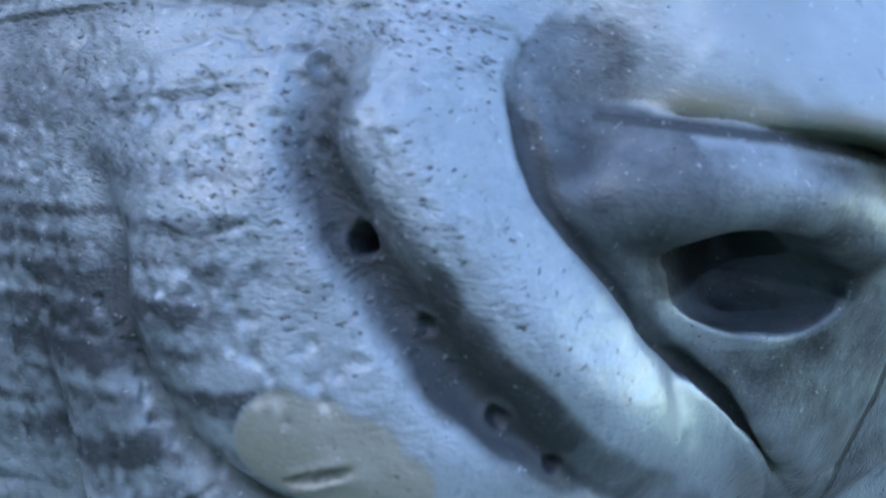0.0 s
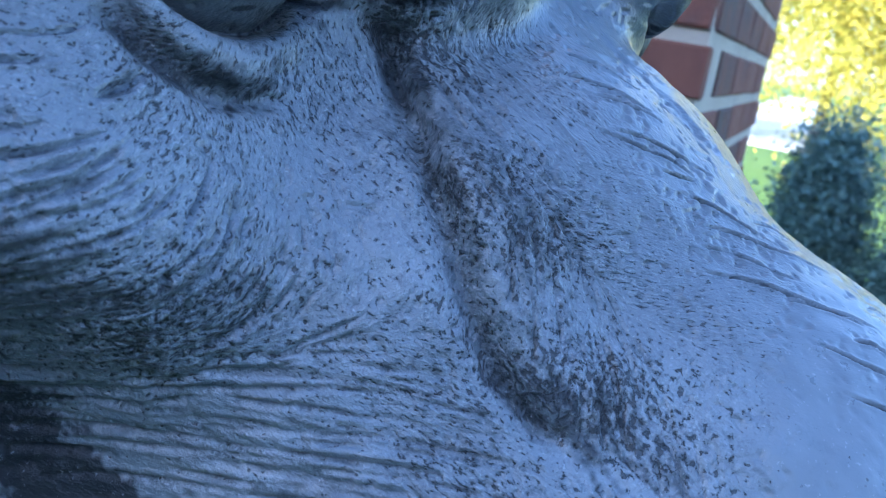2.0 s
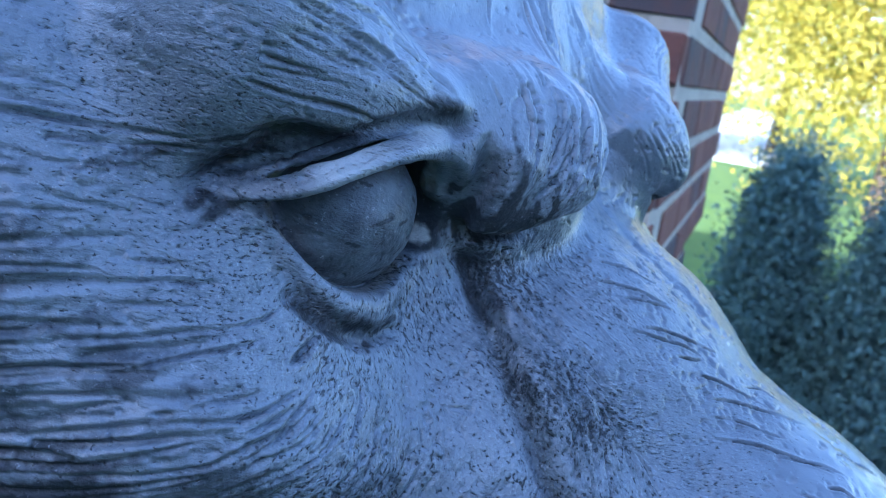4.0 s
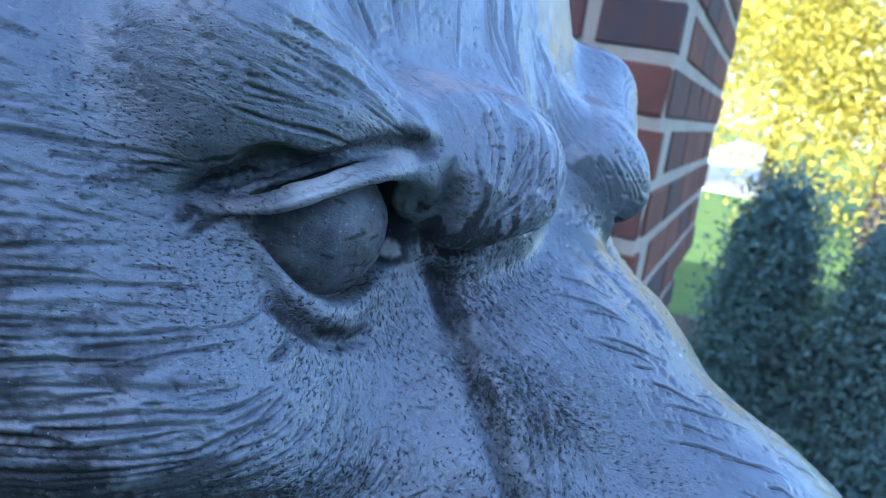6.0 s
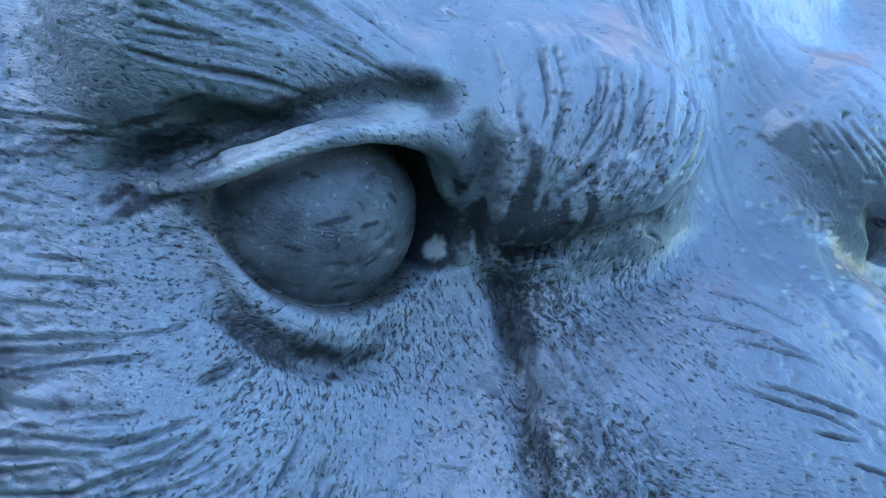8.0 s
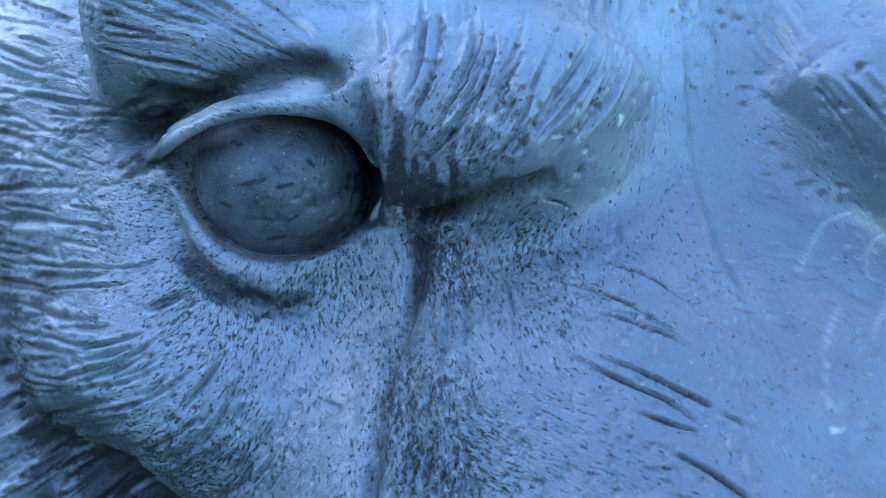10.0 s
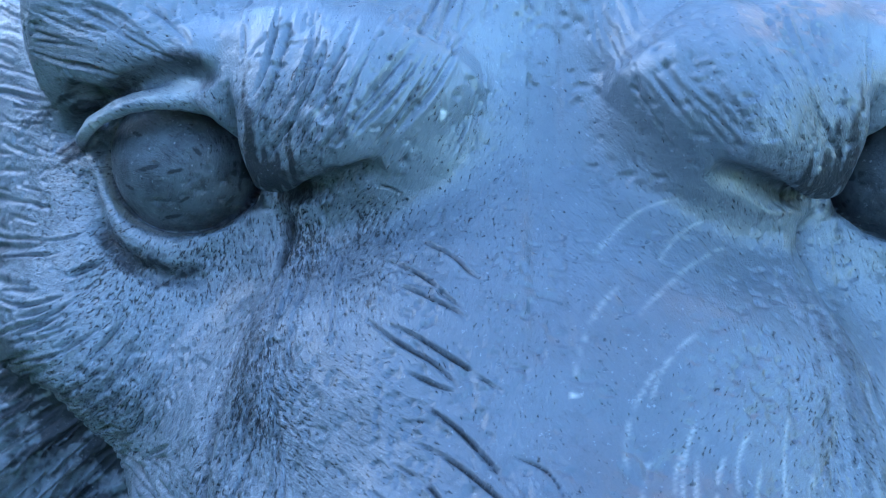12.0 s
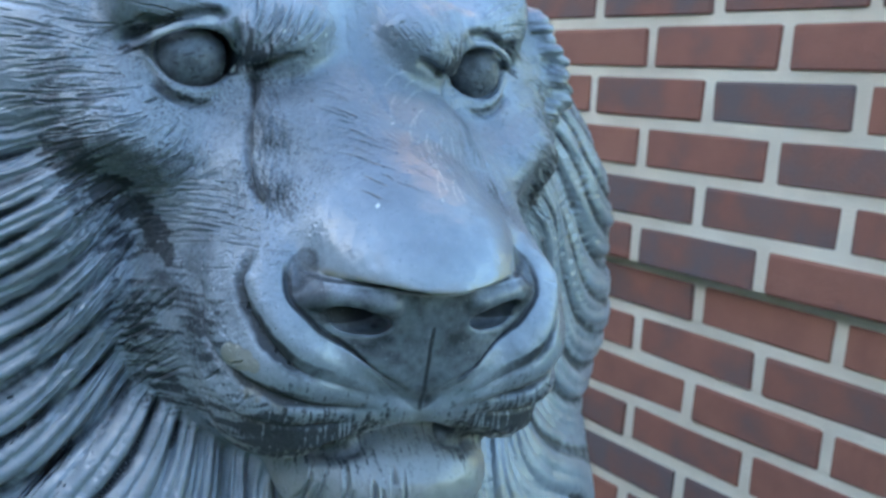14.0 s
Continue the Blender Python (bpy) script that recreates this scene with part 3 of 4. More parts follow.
def flow_angle(a, z):
    """The lay of the hair at each place, in radians, between the fields."""
    spots = np.array([h[:3] for h in HAIR], float)
    c, n = np.zeros(len(a)), np.zeros(len(a))
    for sa, sz, turn in spots:
        w = 1 / ((sa - a) ** 2 + (sz - z) ** 2 + 20) ** 2
        c += w * math.cos(2 * radians(turn))
        n += w * math.sin(2 * radians(turn))
    return np.arctan2(n, c) / 2


def carve(verts, normals, rng):
    """Cuts hair strokes and whisker holes into the face; returns the new vertices, and how much grime and painted shade
    each one has.
    """
    grime_shade = np.zeros(len(verts))
    sink, lip = np.zeros(len(verts)), np.zeros(len(verts))
    face = np.flatnonzero((verts[:, 0] > -80) & (np.abs(verts[:, 1]) < 150) & (verts[:, 2] > -125) & (normals[:, 0] > -0.35))
    cell = 3.0
    key = np.floor((verts[face][:, 1] + 300) / cell).astype(int) * 1000 + np.floor((verts[face][:, 2] + 300) / cell).astype(int)
    order = np.argsort(key, kind="stable")
    face, key = face[order], key[order]
    front = {}
    starts = np.flatnonzero(np.r_[True, key[1:] != key[:-1]])
    for s, e in zip(starts, np.r_[starts[1:], len(key)]):
        front[int(key[s])] = face[s:e]
    def cells(y, z):
        return front.get(int((y + 300) // cell) * 1000 + int((z + 300) // cell))
    def lift(y, z):
        c = cells(y, z)
        if c is None:
            return None
        d = (verts[c, 1] - y) ** 2 + (verts[c, 2] - z) ** 2
        near_by = c[d < d.min() + 1.5]
        return verts[near_by[np.argmax(verts[near_by, 0])]]
    spots = np.array([h[:3] for h in HAIR], float)
    def flow(a, z):
        w = 1 / ((spots[:, 0] - a) ** 2 + (spots[:, 1] - z) ** 2 + 20) ** 2
        t = np.radians(spots[:, 2]) * 2
        return math.atan2((w * np.sin(t)).sum(), (w * np.cos(t)).sum()) / 2
    lines = []
    for a0, z0, turn, spread, count, length, width, depth in HAIR:
        for side in (-1, 1):
            for _ in range(int(count * 0.62)):
                # one side of the bridge was left smooth
                if side > 0 and a0 < 37 and z0 < 70:
                    break
                a, z = a0 + rng.normal() * spread, z0 + rng.normal() * spread
                n = max(3, int(length * rng.uniform(0.6, 1.9) / 1.6))
                run, bend, last = [], rng.normal() * 0.012, None
                for i in range(n):
                    if a < 1.5:
                        break
                    q = lift(side * a, z)
                    if q is None or (last is not None and np.abs(q - last).max() > 5):
                        break
                    last = q
                    run.append(q)
                    t = (radians(turn) if a0 < 30 and 30 < z0 < 70 else flow(a, z)) + bend * i
                    if math.cos(t - radians(turn)) < 0:
                        t += math.pi
                    a, z = a + 1.6 * math.cos(t), z + 1.6 * math.sin(t)
                # the other half of the face was worked more lightly
                k = rng.uniform(0.6, 1.5) * (1.0 if side < 0 else 0.6)
                if len(run) > 3:
                    run = np.array(run)
                    for _ in range(6):
                        run[1:-1] = run[1:-1] * 0.5 + (run[:-2] + run[2:]) * 0.25
                if len(run) > 3 and not ((run[0] - np.array((-6, side * 72, 75))) ** 2).sum() < 18 ** 2:
                    lines.append((run, width * math.exp(rng.normal() * 0.3) * 0.95, depth * k))
    for l0, z0, l1, z1, bow, depth in STROKES:
        run = [lift(l0 + (l1 - l0) * u, z0 + (z1 - z0) * u + bow * 4 * u * (1 - u)) for u in np.linspace(0, 1, 26)]
        run = np.array([q for q in run if q is not None])
        for _ in range(30):
            run[1:-1] = run[1:-1] * 0.5 + (run[:-2] + run[2:]) * 0.25
        lines.append((run[::2], 0.36, -1.15 * depth))
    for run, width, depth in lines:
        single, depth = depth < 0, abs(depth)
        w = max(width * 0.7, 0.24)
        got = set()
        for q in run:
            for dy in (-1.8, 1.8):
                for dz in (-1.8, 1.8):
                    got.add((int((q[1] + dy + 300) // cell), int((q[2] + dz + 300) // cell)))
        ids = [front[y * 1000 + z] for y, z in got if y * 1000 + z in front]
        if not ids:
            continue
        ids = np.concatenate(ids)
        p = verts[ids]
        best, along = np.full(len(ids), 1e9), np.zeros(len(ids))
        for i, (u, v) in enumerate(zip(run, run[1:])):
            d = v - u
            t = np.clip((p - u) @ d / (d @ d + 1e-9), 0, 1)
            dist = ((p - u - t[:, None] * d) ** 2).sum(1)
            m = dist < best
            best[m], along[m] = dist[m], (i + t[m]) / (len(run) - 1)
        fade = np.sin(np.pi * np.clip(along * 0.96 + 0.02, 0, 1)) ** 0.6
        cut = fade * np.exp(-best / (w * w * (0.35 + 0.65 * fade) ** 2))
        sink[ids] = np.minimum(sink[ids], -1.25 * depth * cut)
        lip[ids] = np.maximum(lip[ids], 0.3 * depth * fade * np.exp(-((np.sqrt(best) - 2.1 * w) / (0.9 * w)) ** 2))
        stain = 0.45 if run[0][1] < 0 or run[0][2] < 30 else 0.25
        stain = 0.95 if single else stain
        grime_shade[ids] = np.maximum(grime_shade[ids], stain * cut * min(1, 0.45 + depth))
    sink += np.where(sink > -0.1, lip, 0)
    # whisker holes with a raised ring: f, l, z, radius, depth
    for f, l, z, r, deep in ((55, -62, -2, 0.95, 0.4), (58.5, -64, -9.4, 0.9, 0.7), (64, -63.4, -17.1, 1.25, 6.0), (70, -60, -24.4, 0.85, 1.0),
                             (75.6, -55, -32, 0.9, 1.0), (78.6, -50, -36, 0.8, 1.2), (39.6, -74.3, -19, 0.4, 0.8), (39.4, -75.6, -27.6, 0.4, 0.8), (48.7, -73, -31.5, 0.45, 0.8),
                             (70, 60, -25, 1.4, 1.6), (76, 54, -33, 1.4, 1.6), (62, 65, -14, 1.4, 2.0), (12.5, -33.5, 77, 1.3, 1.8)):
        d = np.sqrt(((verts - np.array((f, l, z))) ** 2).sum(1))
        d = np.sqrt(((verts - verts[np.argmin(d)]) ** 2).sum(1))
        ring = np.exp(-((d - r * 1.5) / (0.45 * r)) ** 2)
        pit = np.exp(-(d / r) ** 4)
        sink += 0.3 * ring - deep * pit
        grime_shade = np.maximum(grime_shade, np.maximum(pit * min(1, deep * 0.5), 0.6 * ring))
    sink = np.clip(sink, -6, 1.0)
    return verts + normals * sink[:, None], grime_shade


# ---- ground ----
def ground():
    bm = bmesh.new()
    bmesh.ops.create_grid(bm, x_segments=60, y_segments=60, size=1)
    for v in bm.verts:
        r = v.co.to_2d().length
        s = 300 * r ** 3 + 2 * r
        v.co = Vector((v.co.x / (r + 1e-9) * s, v.co.y / (r + 1e-9) * s, 0))
    tagged(part("ground", bm, LAWN), "short green lawn grass around the house", "lawn", kind="structure")
    bm = bmesh.new()
    slab(bm, (-4.9, 0.1, 0.0), (2.5, 6.4, 0.02))
    tagged(part("flower_bed", bm, SOIL), "brown bark mulch bed beside the brick wall", "flower bed", kind="structure")
    bm = bmesh.new()
    slab(bm, (-2.6, 19, 0.0), (0.35, 90, 0.03))
    tagged(part("pavement", bm, PAVING), "pale sunlit concrete drive beyond the lawn", "drive", kind="structure")


ground()


# ---- the statue ----
FACE_O = Vector((0.0, 0.251, 1.30))
FACE = Matrix(((0.9846, 0.1751, 0, FACE_O.x), (-0.1751, 0.9846, 0, FACE_O.y), (0, 0, 1, FACE_O.z), (0, 0, 0, 1)))


def vertex_normals(verts, quads):
    c = verts[quads]
    n = np.cross(c[:, 2] - c[:, 0], c[:, 3] - c[:, 1])
    out = np.zeros_like(verts)
    for i in range(4):
        for k in range(3):
            out[:, k] += np.bincount(quads[:, i], n[:, k], len(verts))
    return out / (np.linalg.norm(out, axis=1)[:, None] + 1e-9)


def blot(verts, places):
    """Soft spots at (f, l, z, radius), with ragged edges."""
    out = np.zeros(len(verts))
    rag = lattice(verts, 2.2, 31) * 0.35 + lattice(verts, 0.9, 32) * 0.2
    for f, l, z, r in places:
        d = np.sqrt(((verts - np.array((f, l, z))) ** 2).sum(1)) / r
        out = np.maximum(out, np.clip((1.0 - d + rag) * 2.5, 0, 1))
    return out


def lion():
    ax = (axis_steps(-330, 125, 0, spacing(FINE, -30, 102, 5)),
          axis_steps(-260, 260, -50, spacing(FINE, -112, -2, 5, (118, 0.75), (-32, -3, 0.34))),
          axis_steps(-345, 230, 0, spacing(FINE + 0.02, -70, 112, 8, None, (32, 98, 0.37))))
    verts, quads = surface(head_distance, ax)
    normals = vertex_normals(verts, quads)
    # the uneven cast surface
    sway = 0.55 * lattice(verts, 14, 1) + 0.28 * lattice(verts, 5, 2) + 0.10 * lattice(verts, 2.0, 3)
    sway -= 0.8 * np.clip(lattice(verts, 1.2, 4) + 0.5 * lattice(verts, 6, 5) - 0.35, 0, 0.6) * (verts[:, 0] > -60) * np.clip((78 - verts[:, 0]) * 0.06, 0.15, 1)
    verts = verts + normals * sway[:, None]
    verts, grime_shade = carve(verts, normals, np.random.default_rng(7))
    f, l, z = verts.T
    a = np.abs(l)
    rag = lattice(verts, 9, 11) * 0.5 + lattice(verts, 3, 12) * 0.3
    # black unpolished eyeballs and the tarnish left in the hollow of the cheek
    ball = np.clip((0.8 - ellipsoid(np.stack([f, a, z], 1), *BALL)) * 2.5, 0, 1) * (f > -26)
    grime_shade = np.maximum(grime_shade, ball * (0.56 + 0.3 * rag))
    for ea, ez, half, slope, wide in ((72, 76, 2.6, -0.25, 0.5), (67, 75.5, 1.8, -0.2, 0.4), (69, 66.5, 2.2, -0.2, 0.5), (63, 79, 1.0, 0.9, 0.6), (77, 72, 1.4, 0.3, 0.4), (66, 70, 1.2, -0.5, 0.35), (75, 82, 1.5, 0.2, 0.35)):
        dash = np.exp(-((z - ez - slope * (a - ea)) / wide) ** 2 - ((a - ea) / half) ** 4)
        grime_shade = np.maximum(grime_shade, ball * dash)
    # darker between the locks of the mane
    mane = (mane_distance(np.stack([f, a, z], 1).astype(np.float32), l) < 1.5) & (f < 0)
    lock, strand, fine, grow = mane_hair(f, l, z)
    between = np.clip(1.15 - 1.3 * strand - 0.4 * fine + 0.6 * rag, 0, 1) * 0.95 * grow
    grime_shade = np.where(mane, np.maximum(grime_shade, between), grime_shade)
    # black tarnish never polished off, and painted shade under brow, cheek and lip: a, z, reach, reach, lean, strength
    streak = np.where(a < 57, lattice(np.stack([a, z * 0.18, 0 * f], 1), 0.9, 53), lattice(np.stack([(a * 0.9 - z * 0.42) * 0.2, a * 0.42 + z * 0.9, 0 * f], 1), 1.2, 51)) * 0.6 + lattice(verts, 0.9, 52) * 0.35 + 0.35 * rag
    def smear(ta, tz, ra, rz, lean, power):
        y = z - tz - lean * (a - ta)
        spot = 1.0 - np.sqrt(((a - ta) / ra) ** 2 + (y / rz) ** 2) + 0.9 * streak
        np.maximum(grime_shade, power * np.clip(spot * 1.1, 0, 1) * (f > -45), out=grime_shade)
    smear(85, 85.6, 20, 2.8, -0.42, 0.75)
    smear(47, 77, 13, 8, 0.1, 1.0)
    smear(54, 77, 5, 10, 0, 0.95)
    smear(49, 85, 5, 9, 0, 0.7)
    smear(58, -62, 18, 8, 0, 0.6)
    smear(90, 86.5, 9, 5, -0.2, 1.0)
    smear(72, 4, 13, 9, -0.3, 0.35)
    smear(97, 33, 12, 10, -0.2, 0.5)
    smear(76, -40, 12, 14, 0, 0.7)
    smear(72, 57, 14, 4.0, 0.1, 0.8)
    smear(46, 48, 9, 27, -0.2, 0.42)
    smear(49, 21, 11, 9, 0, 0.6)
    smear(101, 84, 12, 4, -0.2, 0.6)
    smear(106, 36, 18, 10, -0.1, 0.5)
    smear(112, 56, 10, 10, 0, 0.6)
    smear(86, 32, 12, 8, 0.3, 0.3)
    smear(60, 4, 5, 14, -0.5, 0.2)
    smear(50, -70, 46, 22, 0, 0.95)
    smear(126, 60, 15, 40, 0, 0.55)
    smear(77, -30, 9, 30, 0, 0.75)
    smear(122, 34, 20, 13, -0.1, 0.8)
    smear(112, 16, 15, 18, 0.2, 1.0)
    smear(99, -6, 13, 14, 0.3, 0.8)
    smear(90, 6, 9, 12, 0.2, 0.7)
    smear(82, -22, 15, 17, 0, 0.6)
    smear(95, -42, 15, 24, 0.2, 0.9)
    smear(82, -64, 14, 13, 0, 0.8)
    smear(34, 82, 12, 5, 0.1, 0.35)
    smear(94, 77, 9, 3.5, -0.3, 0.75)
    smear(76, -10, 7, 20, 0, 0.5)
    # the black patch in the hollow of the cheek, with a clear edge
    hollow = np.full(len(verts), -9.0)
    for ta, tz, ra, rz in ((114, 26, 12, 9), (104, 17, 11, 9), (94, 8, 9, 8), (87, 1, 6, 8), (82, -9, 4, 7)):
        hollow = np.maximum(hollow, 1 - np.sqrt(((a - ta) / ra) ** 2 + ((z - tz) / rz) ** 2))
    grime_shade = np.maximum(grime_shade, np.clip((hollow + 0.45 * rag + 0.6 * streak) * 2.4, 0, 1) * (l < 0))
    # the slit below the nose
    grime_shade = np.maximum(grime_shade, np.exp(-((l - 0.4) / 0.9) ** 2) * np.clip((-20 - z) / 3, 0, 1) * np.clip((z + 60) / 3, 0, 1) * (f > 60))
    # the shadow line under the rim of the nose, put into the colour
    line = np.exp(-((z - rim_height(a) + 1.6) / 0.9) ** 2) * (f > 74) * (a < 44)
    grime_shade = np.maximum(grime_shade, 0.85 * line * np.clip(0.9 + rag, 0, 1))
    # tarnish in the furrows, and the shade on their lee wall put into the colour
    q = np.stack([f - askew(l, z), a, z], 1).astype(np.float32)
    for side, height, width, depth, sharp, dirt_shade, laid in FOLDS:
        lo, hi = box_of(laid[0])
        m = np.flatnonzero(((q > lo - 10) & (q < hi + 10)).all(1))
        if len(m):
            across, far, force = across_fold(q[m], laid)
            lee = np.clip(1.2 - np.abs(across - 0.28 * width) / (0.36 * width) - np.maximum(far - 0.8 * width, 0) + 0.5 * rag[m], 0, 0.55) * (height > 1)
            furrow_dark = dirt_shade * force * np.clip(np.maximum(1.25 - far / (1.7 * sharp), lee) + 0.55 * rag[m] * (far < 4 * sharp), 0, 1)
            grime_shade[m] = np.maximum(grime_shade[m], furrow_dark)
    # the deep shade in the corner of the eye is painted black
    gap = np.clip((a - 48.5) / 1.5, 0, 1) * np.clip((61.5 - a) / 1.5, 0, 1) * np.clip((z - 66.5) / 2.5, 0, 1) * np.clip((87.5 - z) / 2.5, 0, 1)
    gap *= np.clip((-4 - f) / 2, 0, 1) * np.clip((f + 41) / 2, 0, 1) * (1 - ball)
    grime_shade = np.maximum(grime_shade, gap)
    # the highlight on the upper lids is put into the colour
    q = np.stack([f, a, z], 1)
    m = np.flatnonzero((np.abs(q - np.array((-8, 75, 76))).max(1) < 32))
    lid = chain(q[m], [(*c, 2.6) for c in LID_UP + np.array((-1.0, 0, 1.2))])
    grime_shade[m] *= np.clip(0.25 + lid * 0.8 + np.clip((a[m] - 84) * 0.2, 0, 1), 0.2, 1)
    strap = np.zeros(len(verts))
    strap[m] = np.clip(0.5 - lid * 0.8, 0, 1) * (z[m] > 79) * np.clip((88 - a[m]) * 0.3, 0, 1)
    # pale droppings and paint specks
    pale = blot(verts, [(14, -36, 87, 1.5), (13.5, -36, 84.5, 1.0), (10, -17, 87, 1.0), (41, 3, 51, 1.0), (70, -53, -8, 1.1), (-15, -93, 65, 1.3),
                        (-28, -107, 73, 1.6), (73, -11, 29, 0.9), (-9, -52, 70.5, 2.6), (80, -18, 22, 1.6), (76, -24, 18, 1.4), (84, -20, 17, 1.2)])
    # the upper lids' painted highlight is pale as well
    pale = np.maximum(pale, 0.5 * strap * np.clip(0.8 + 2 * rag, 0, 1))
    # fine scratches left on one side of the bridge: a row of short arcs, and a few long ones above
    rng = np.random.default_rng(21)
    arcs = [(rng.uniform(6, 34), rng.uniform(20, 40), rng.uniform(2.5, 5), rng.uniform(7, 12), rng.uniform(0.8, 2)) for _ in range(19)]
    arcs += [(7.4, 66, 15.2, 7.7, 1.2), (17, 65.2, 13.4, 5.2, 1.0), (12.7, 59.5, 17.3, 6, 1.5), (3.3, 53, 7.6, 10, 1.6), (13.2, 50.5, 8.5, 7, 1.2), (9, 44, 6, 10, 1.4)]
    some = np.flatnonzero((l > 0) & (l < 45) & (f > 5) & (z > 10) & (z < 80))
    sl, sz, broken = l[some], z[some], np.clip(0.75 + lattice(verts[some], 1.5, 40), 0, 1)
    for y, h, dy, dz, bow in arcs:
        n = math.hypot(dy, dz)
        u = ((sl - y) * dy + (sz - h) * dz) / n
        v = ((sl - y) * dz - (sz - h) * dy) / n + bow * (1 - (2 * u / n - 1) ** 2)
        run = np.clip(u * 1.2, 0, 1) * np.clip((n - u) * 1.2, 0, 1)
        pale[some] = np.maximum(pale[some], np.exp(-(v / 0.27) ** 2) * run * broken * np.where(h > 43, 0.35, 0.45))
    # bare brown metal where the casting is rubbed
    rim = np.exp(-((z - rim_height(a) - 0.6) / 1.6) ** 2) * (f > 66) * (a < 46)
    tan = np.clip(rim * (0.45 + rag), 0, 1)
    tan = np.maximum(tan, blot(verts, [(66, -60, -49, 6), (74, -52, -50, 6)]) * 0.7)
    bare = np.full(len(verts), 9.0)
    for bf, bl, bz, r in ((62.5, -68.5, -35.5, 4.6), (65.5, -67.2, -36.2, 5.0), (69, -65.5, -36.5, 4.2), (72.3, -63, -38, 3.0)):
        bare = np.minimum(bare, np.sqrt((f - bf) ** 2 + (l - bl) ** 2 + (z - bz) ** 2) - r)
    bare = np.clip((0.4 - bare + 0.5 * rag) * 1.6, 0, 1)
    tan = np.maximum(tan, 0.72 * bare)
    # lichen in the rim round the eyeball
    rim_of = ellipsoid(np.stack([f, a, z], 1), *BALL)
    tan = np.maximum(tan, np.clip(1 - np.abs(rim_of - 1.2) / 1.2 + 1.2 * rag, 0, 1) * 0.7 * ((z < 70) | (a > 83)) * (f > -24) * (f < 2) * (l < 0))
    # warmer light from the ground on the lower face, put into the colour
    tan = np.maximum(tan, np.clip((-56 - z) / 25 + rag, 0, 1) * 0.45 * (f > 20))
    # dark leather of the nose
    seam = np.interp(z, (-60, -57, -27, -20.5, -16.5, -12, -4, 0.4, 4.4, 9), (-3, 3, 34, 43, 47, 50.5, 50.5, 48.5, 44, 41))
    inside = np.clip((seam + 0.5 - a) * 1.2, 0, 1)
    leather = np.clip((rim_height(a) - 1.5 - z) * 0.5, 0, 1) * inside * (f > 60)
    # the shade on the side of the wing is put into the colour
    wing = np.clip((a - 38.6) * 0.8, 0, 1) * inside * np.clip((7 - z) * 0.4, 0, 1) * (f > 60) * (z > -20) * (0.85 + 0.4 * rag)
    grime_shade = np.maximum(grime_shade, np.clip(np.maximum(leather * (0.5 + 0.5 * rag), wing * 0.68), 0, 0.85))
    # the light on the floor of the nostrils is put into the colour
    floor_of = ((f - askew(l, z) - 86.5) / 15) ** 2 + ((a - 25.5) / 13.5) ** 2 + ((z + 20.6) / 6.6) ** 2
    grime_shade = np.where((floor_of < 0.95) & (z < -21), grime_shade * 0.72, grime_shade)
    # the shade inside the nostrils is painted dark
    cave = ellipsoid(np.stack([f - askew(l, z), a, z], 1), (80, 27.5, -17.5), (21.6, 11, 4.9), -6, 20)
    grime_shade = np.maximum(grime_shade, np.clip(1.3 - cave, 0, 1) * np.clip((91 - f + askew(l, z)) / 5, 0, 1) * np.clip((z + 25.5) / 5, 0, 1))
    # where the casting is rough with small pits: a, z, reach, strength
    pitted = np.zeros(len(verts))
    for pa, pz, reach, power in ((45, 45, 13, 1.0), (48, 26, 13, 1.0), (62, 58, 17, 0.8), (80, 55, 18, 0.7), (42, 66, 9, 1.0), (58, 8, 13, 0.9), (66, -14, 14, 0.6),
                                 (98, 92, 20, 0.5), (75, 92, 12, 0.6), (84, 30, 16, 0.9), (30, 66, 9, 0.8), (40, 84, 12, 0.6)):
        pitted = np.maximum(pitted, power * np.exp(-((a - pa) ** 2 + (z - pz) ** 2) / reach ** 2))
    pitted = np.maximum(pitted, 0.4 * np.clip((a - 16) / 18, 0, 1) * np.clip((112 - a) / 12, 0, 1) * np.clip((z + 12) / 14, 0, 1) * np.clip((98 - z) / 12, 0, 1))
    pitted *= 1 - 0.75 * np.clip((z - 92) / 8, 0, 1) * (a < 80) - 0.55 * np.clip((22 - z) / 14, 0, 1)
    pitted = np.maximum(pitted, 0.12 * np.clip((z - 20) / 15, 0, 1) * np.clip((95 - z) / 8, 0, 1) * np.clip((70 - f) / 15, 0, 1))
    pitted = np.clip(pitted * (1 + 0.6 * rag) * np.where(l < 0, 1, 0.5), 0, 1)
    pitted *= (1 - 0.5 * ball) * (1 - bare)
    grime_shade *= 1 - bare
    # the tip of the nose is smooth
    pitted -= 0.4 * np.clip((f - 56) * 0.1, 0, 1) * np.clip((z + 4) * 0.3, 0, 1) * np.clip((42 - a) * 0.2, 0, 1)
    # the bridge of the nose is darker and smoother; sky light on brow and tip is painted pale
    bridge = np.exp(-(a / 34) ** 2 - ((z - 44) / 27) ** 2) * np.clip((f + 20) / 20, 0, 1)
    tip = np.exp(-(a / 44) ** 2 - ((z - 6) / 11) ** 2) * np.clip((f - 62) / 26, 0, 1)
    browed = np.clip((z - 90) / 10, 0, 1) * np.clip((95 - a) / 30, 0, 1)
    patina_light = 0.36 - 0.5 * bridge + 0.2 * tip + 0.64 * browed + 0.25 * rag + 0.6 * strap
    # the lay of the hair, shared out over six ways
    lay = flow_angle(a, z)
    lay = np.degrees(np.where(l < 0, math.pi - lay, lay)) % 180
    ways = []
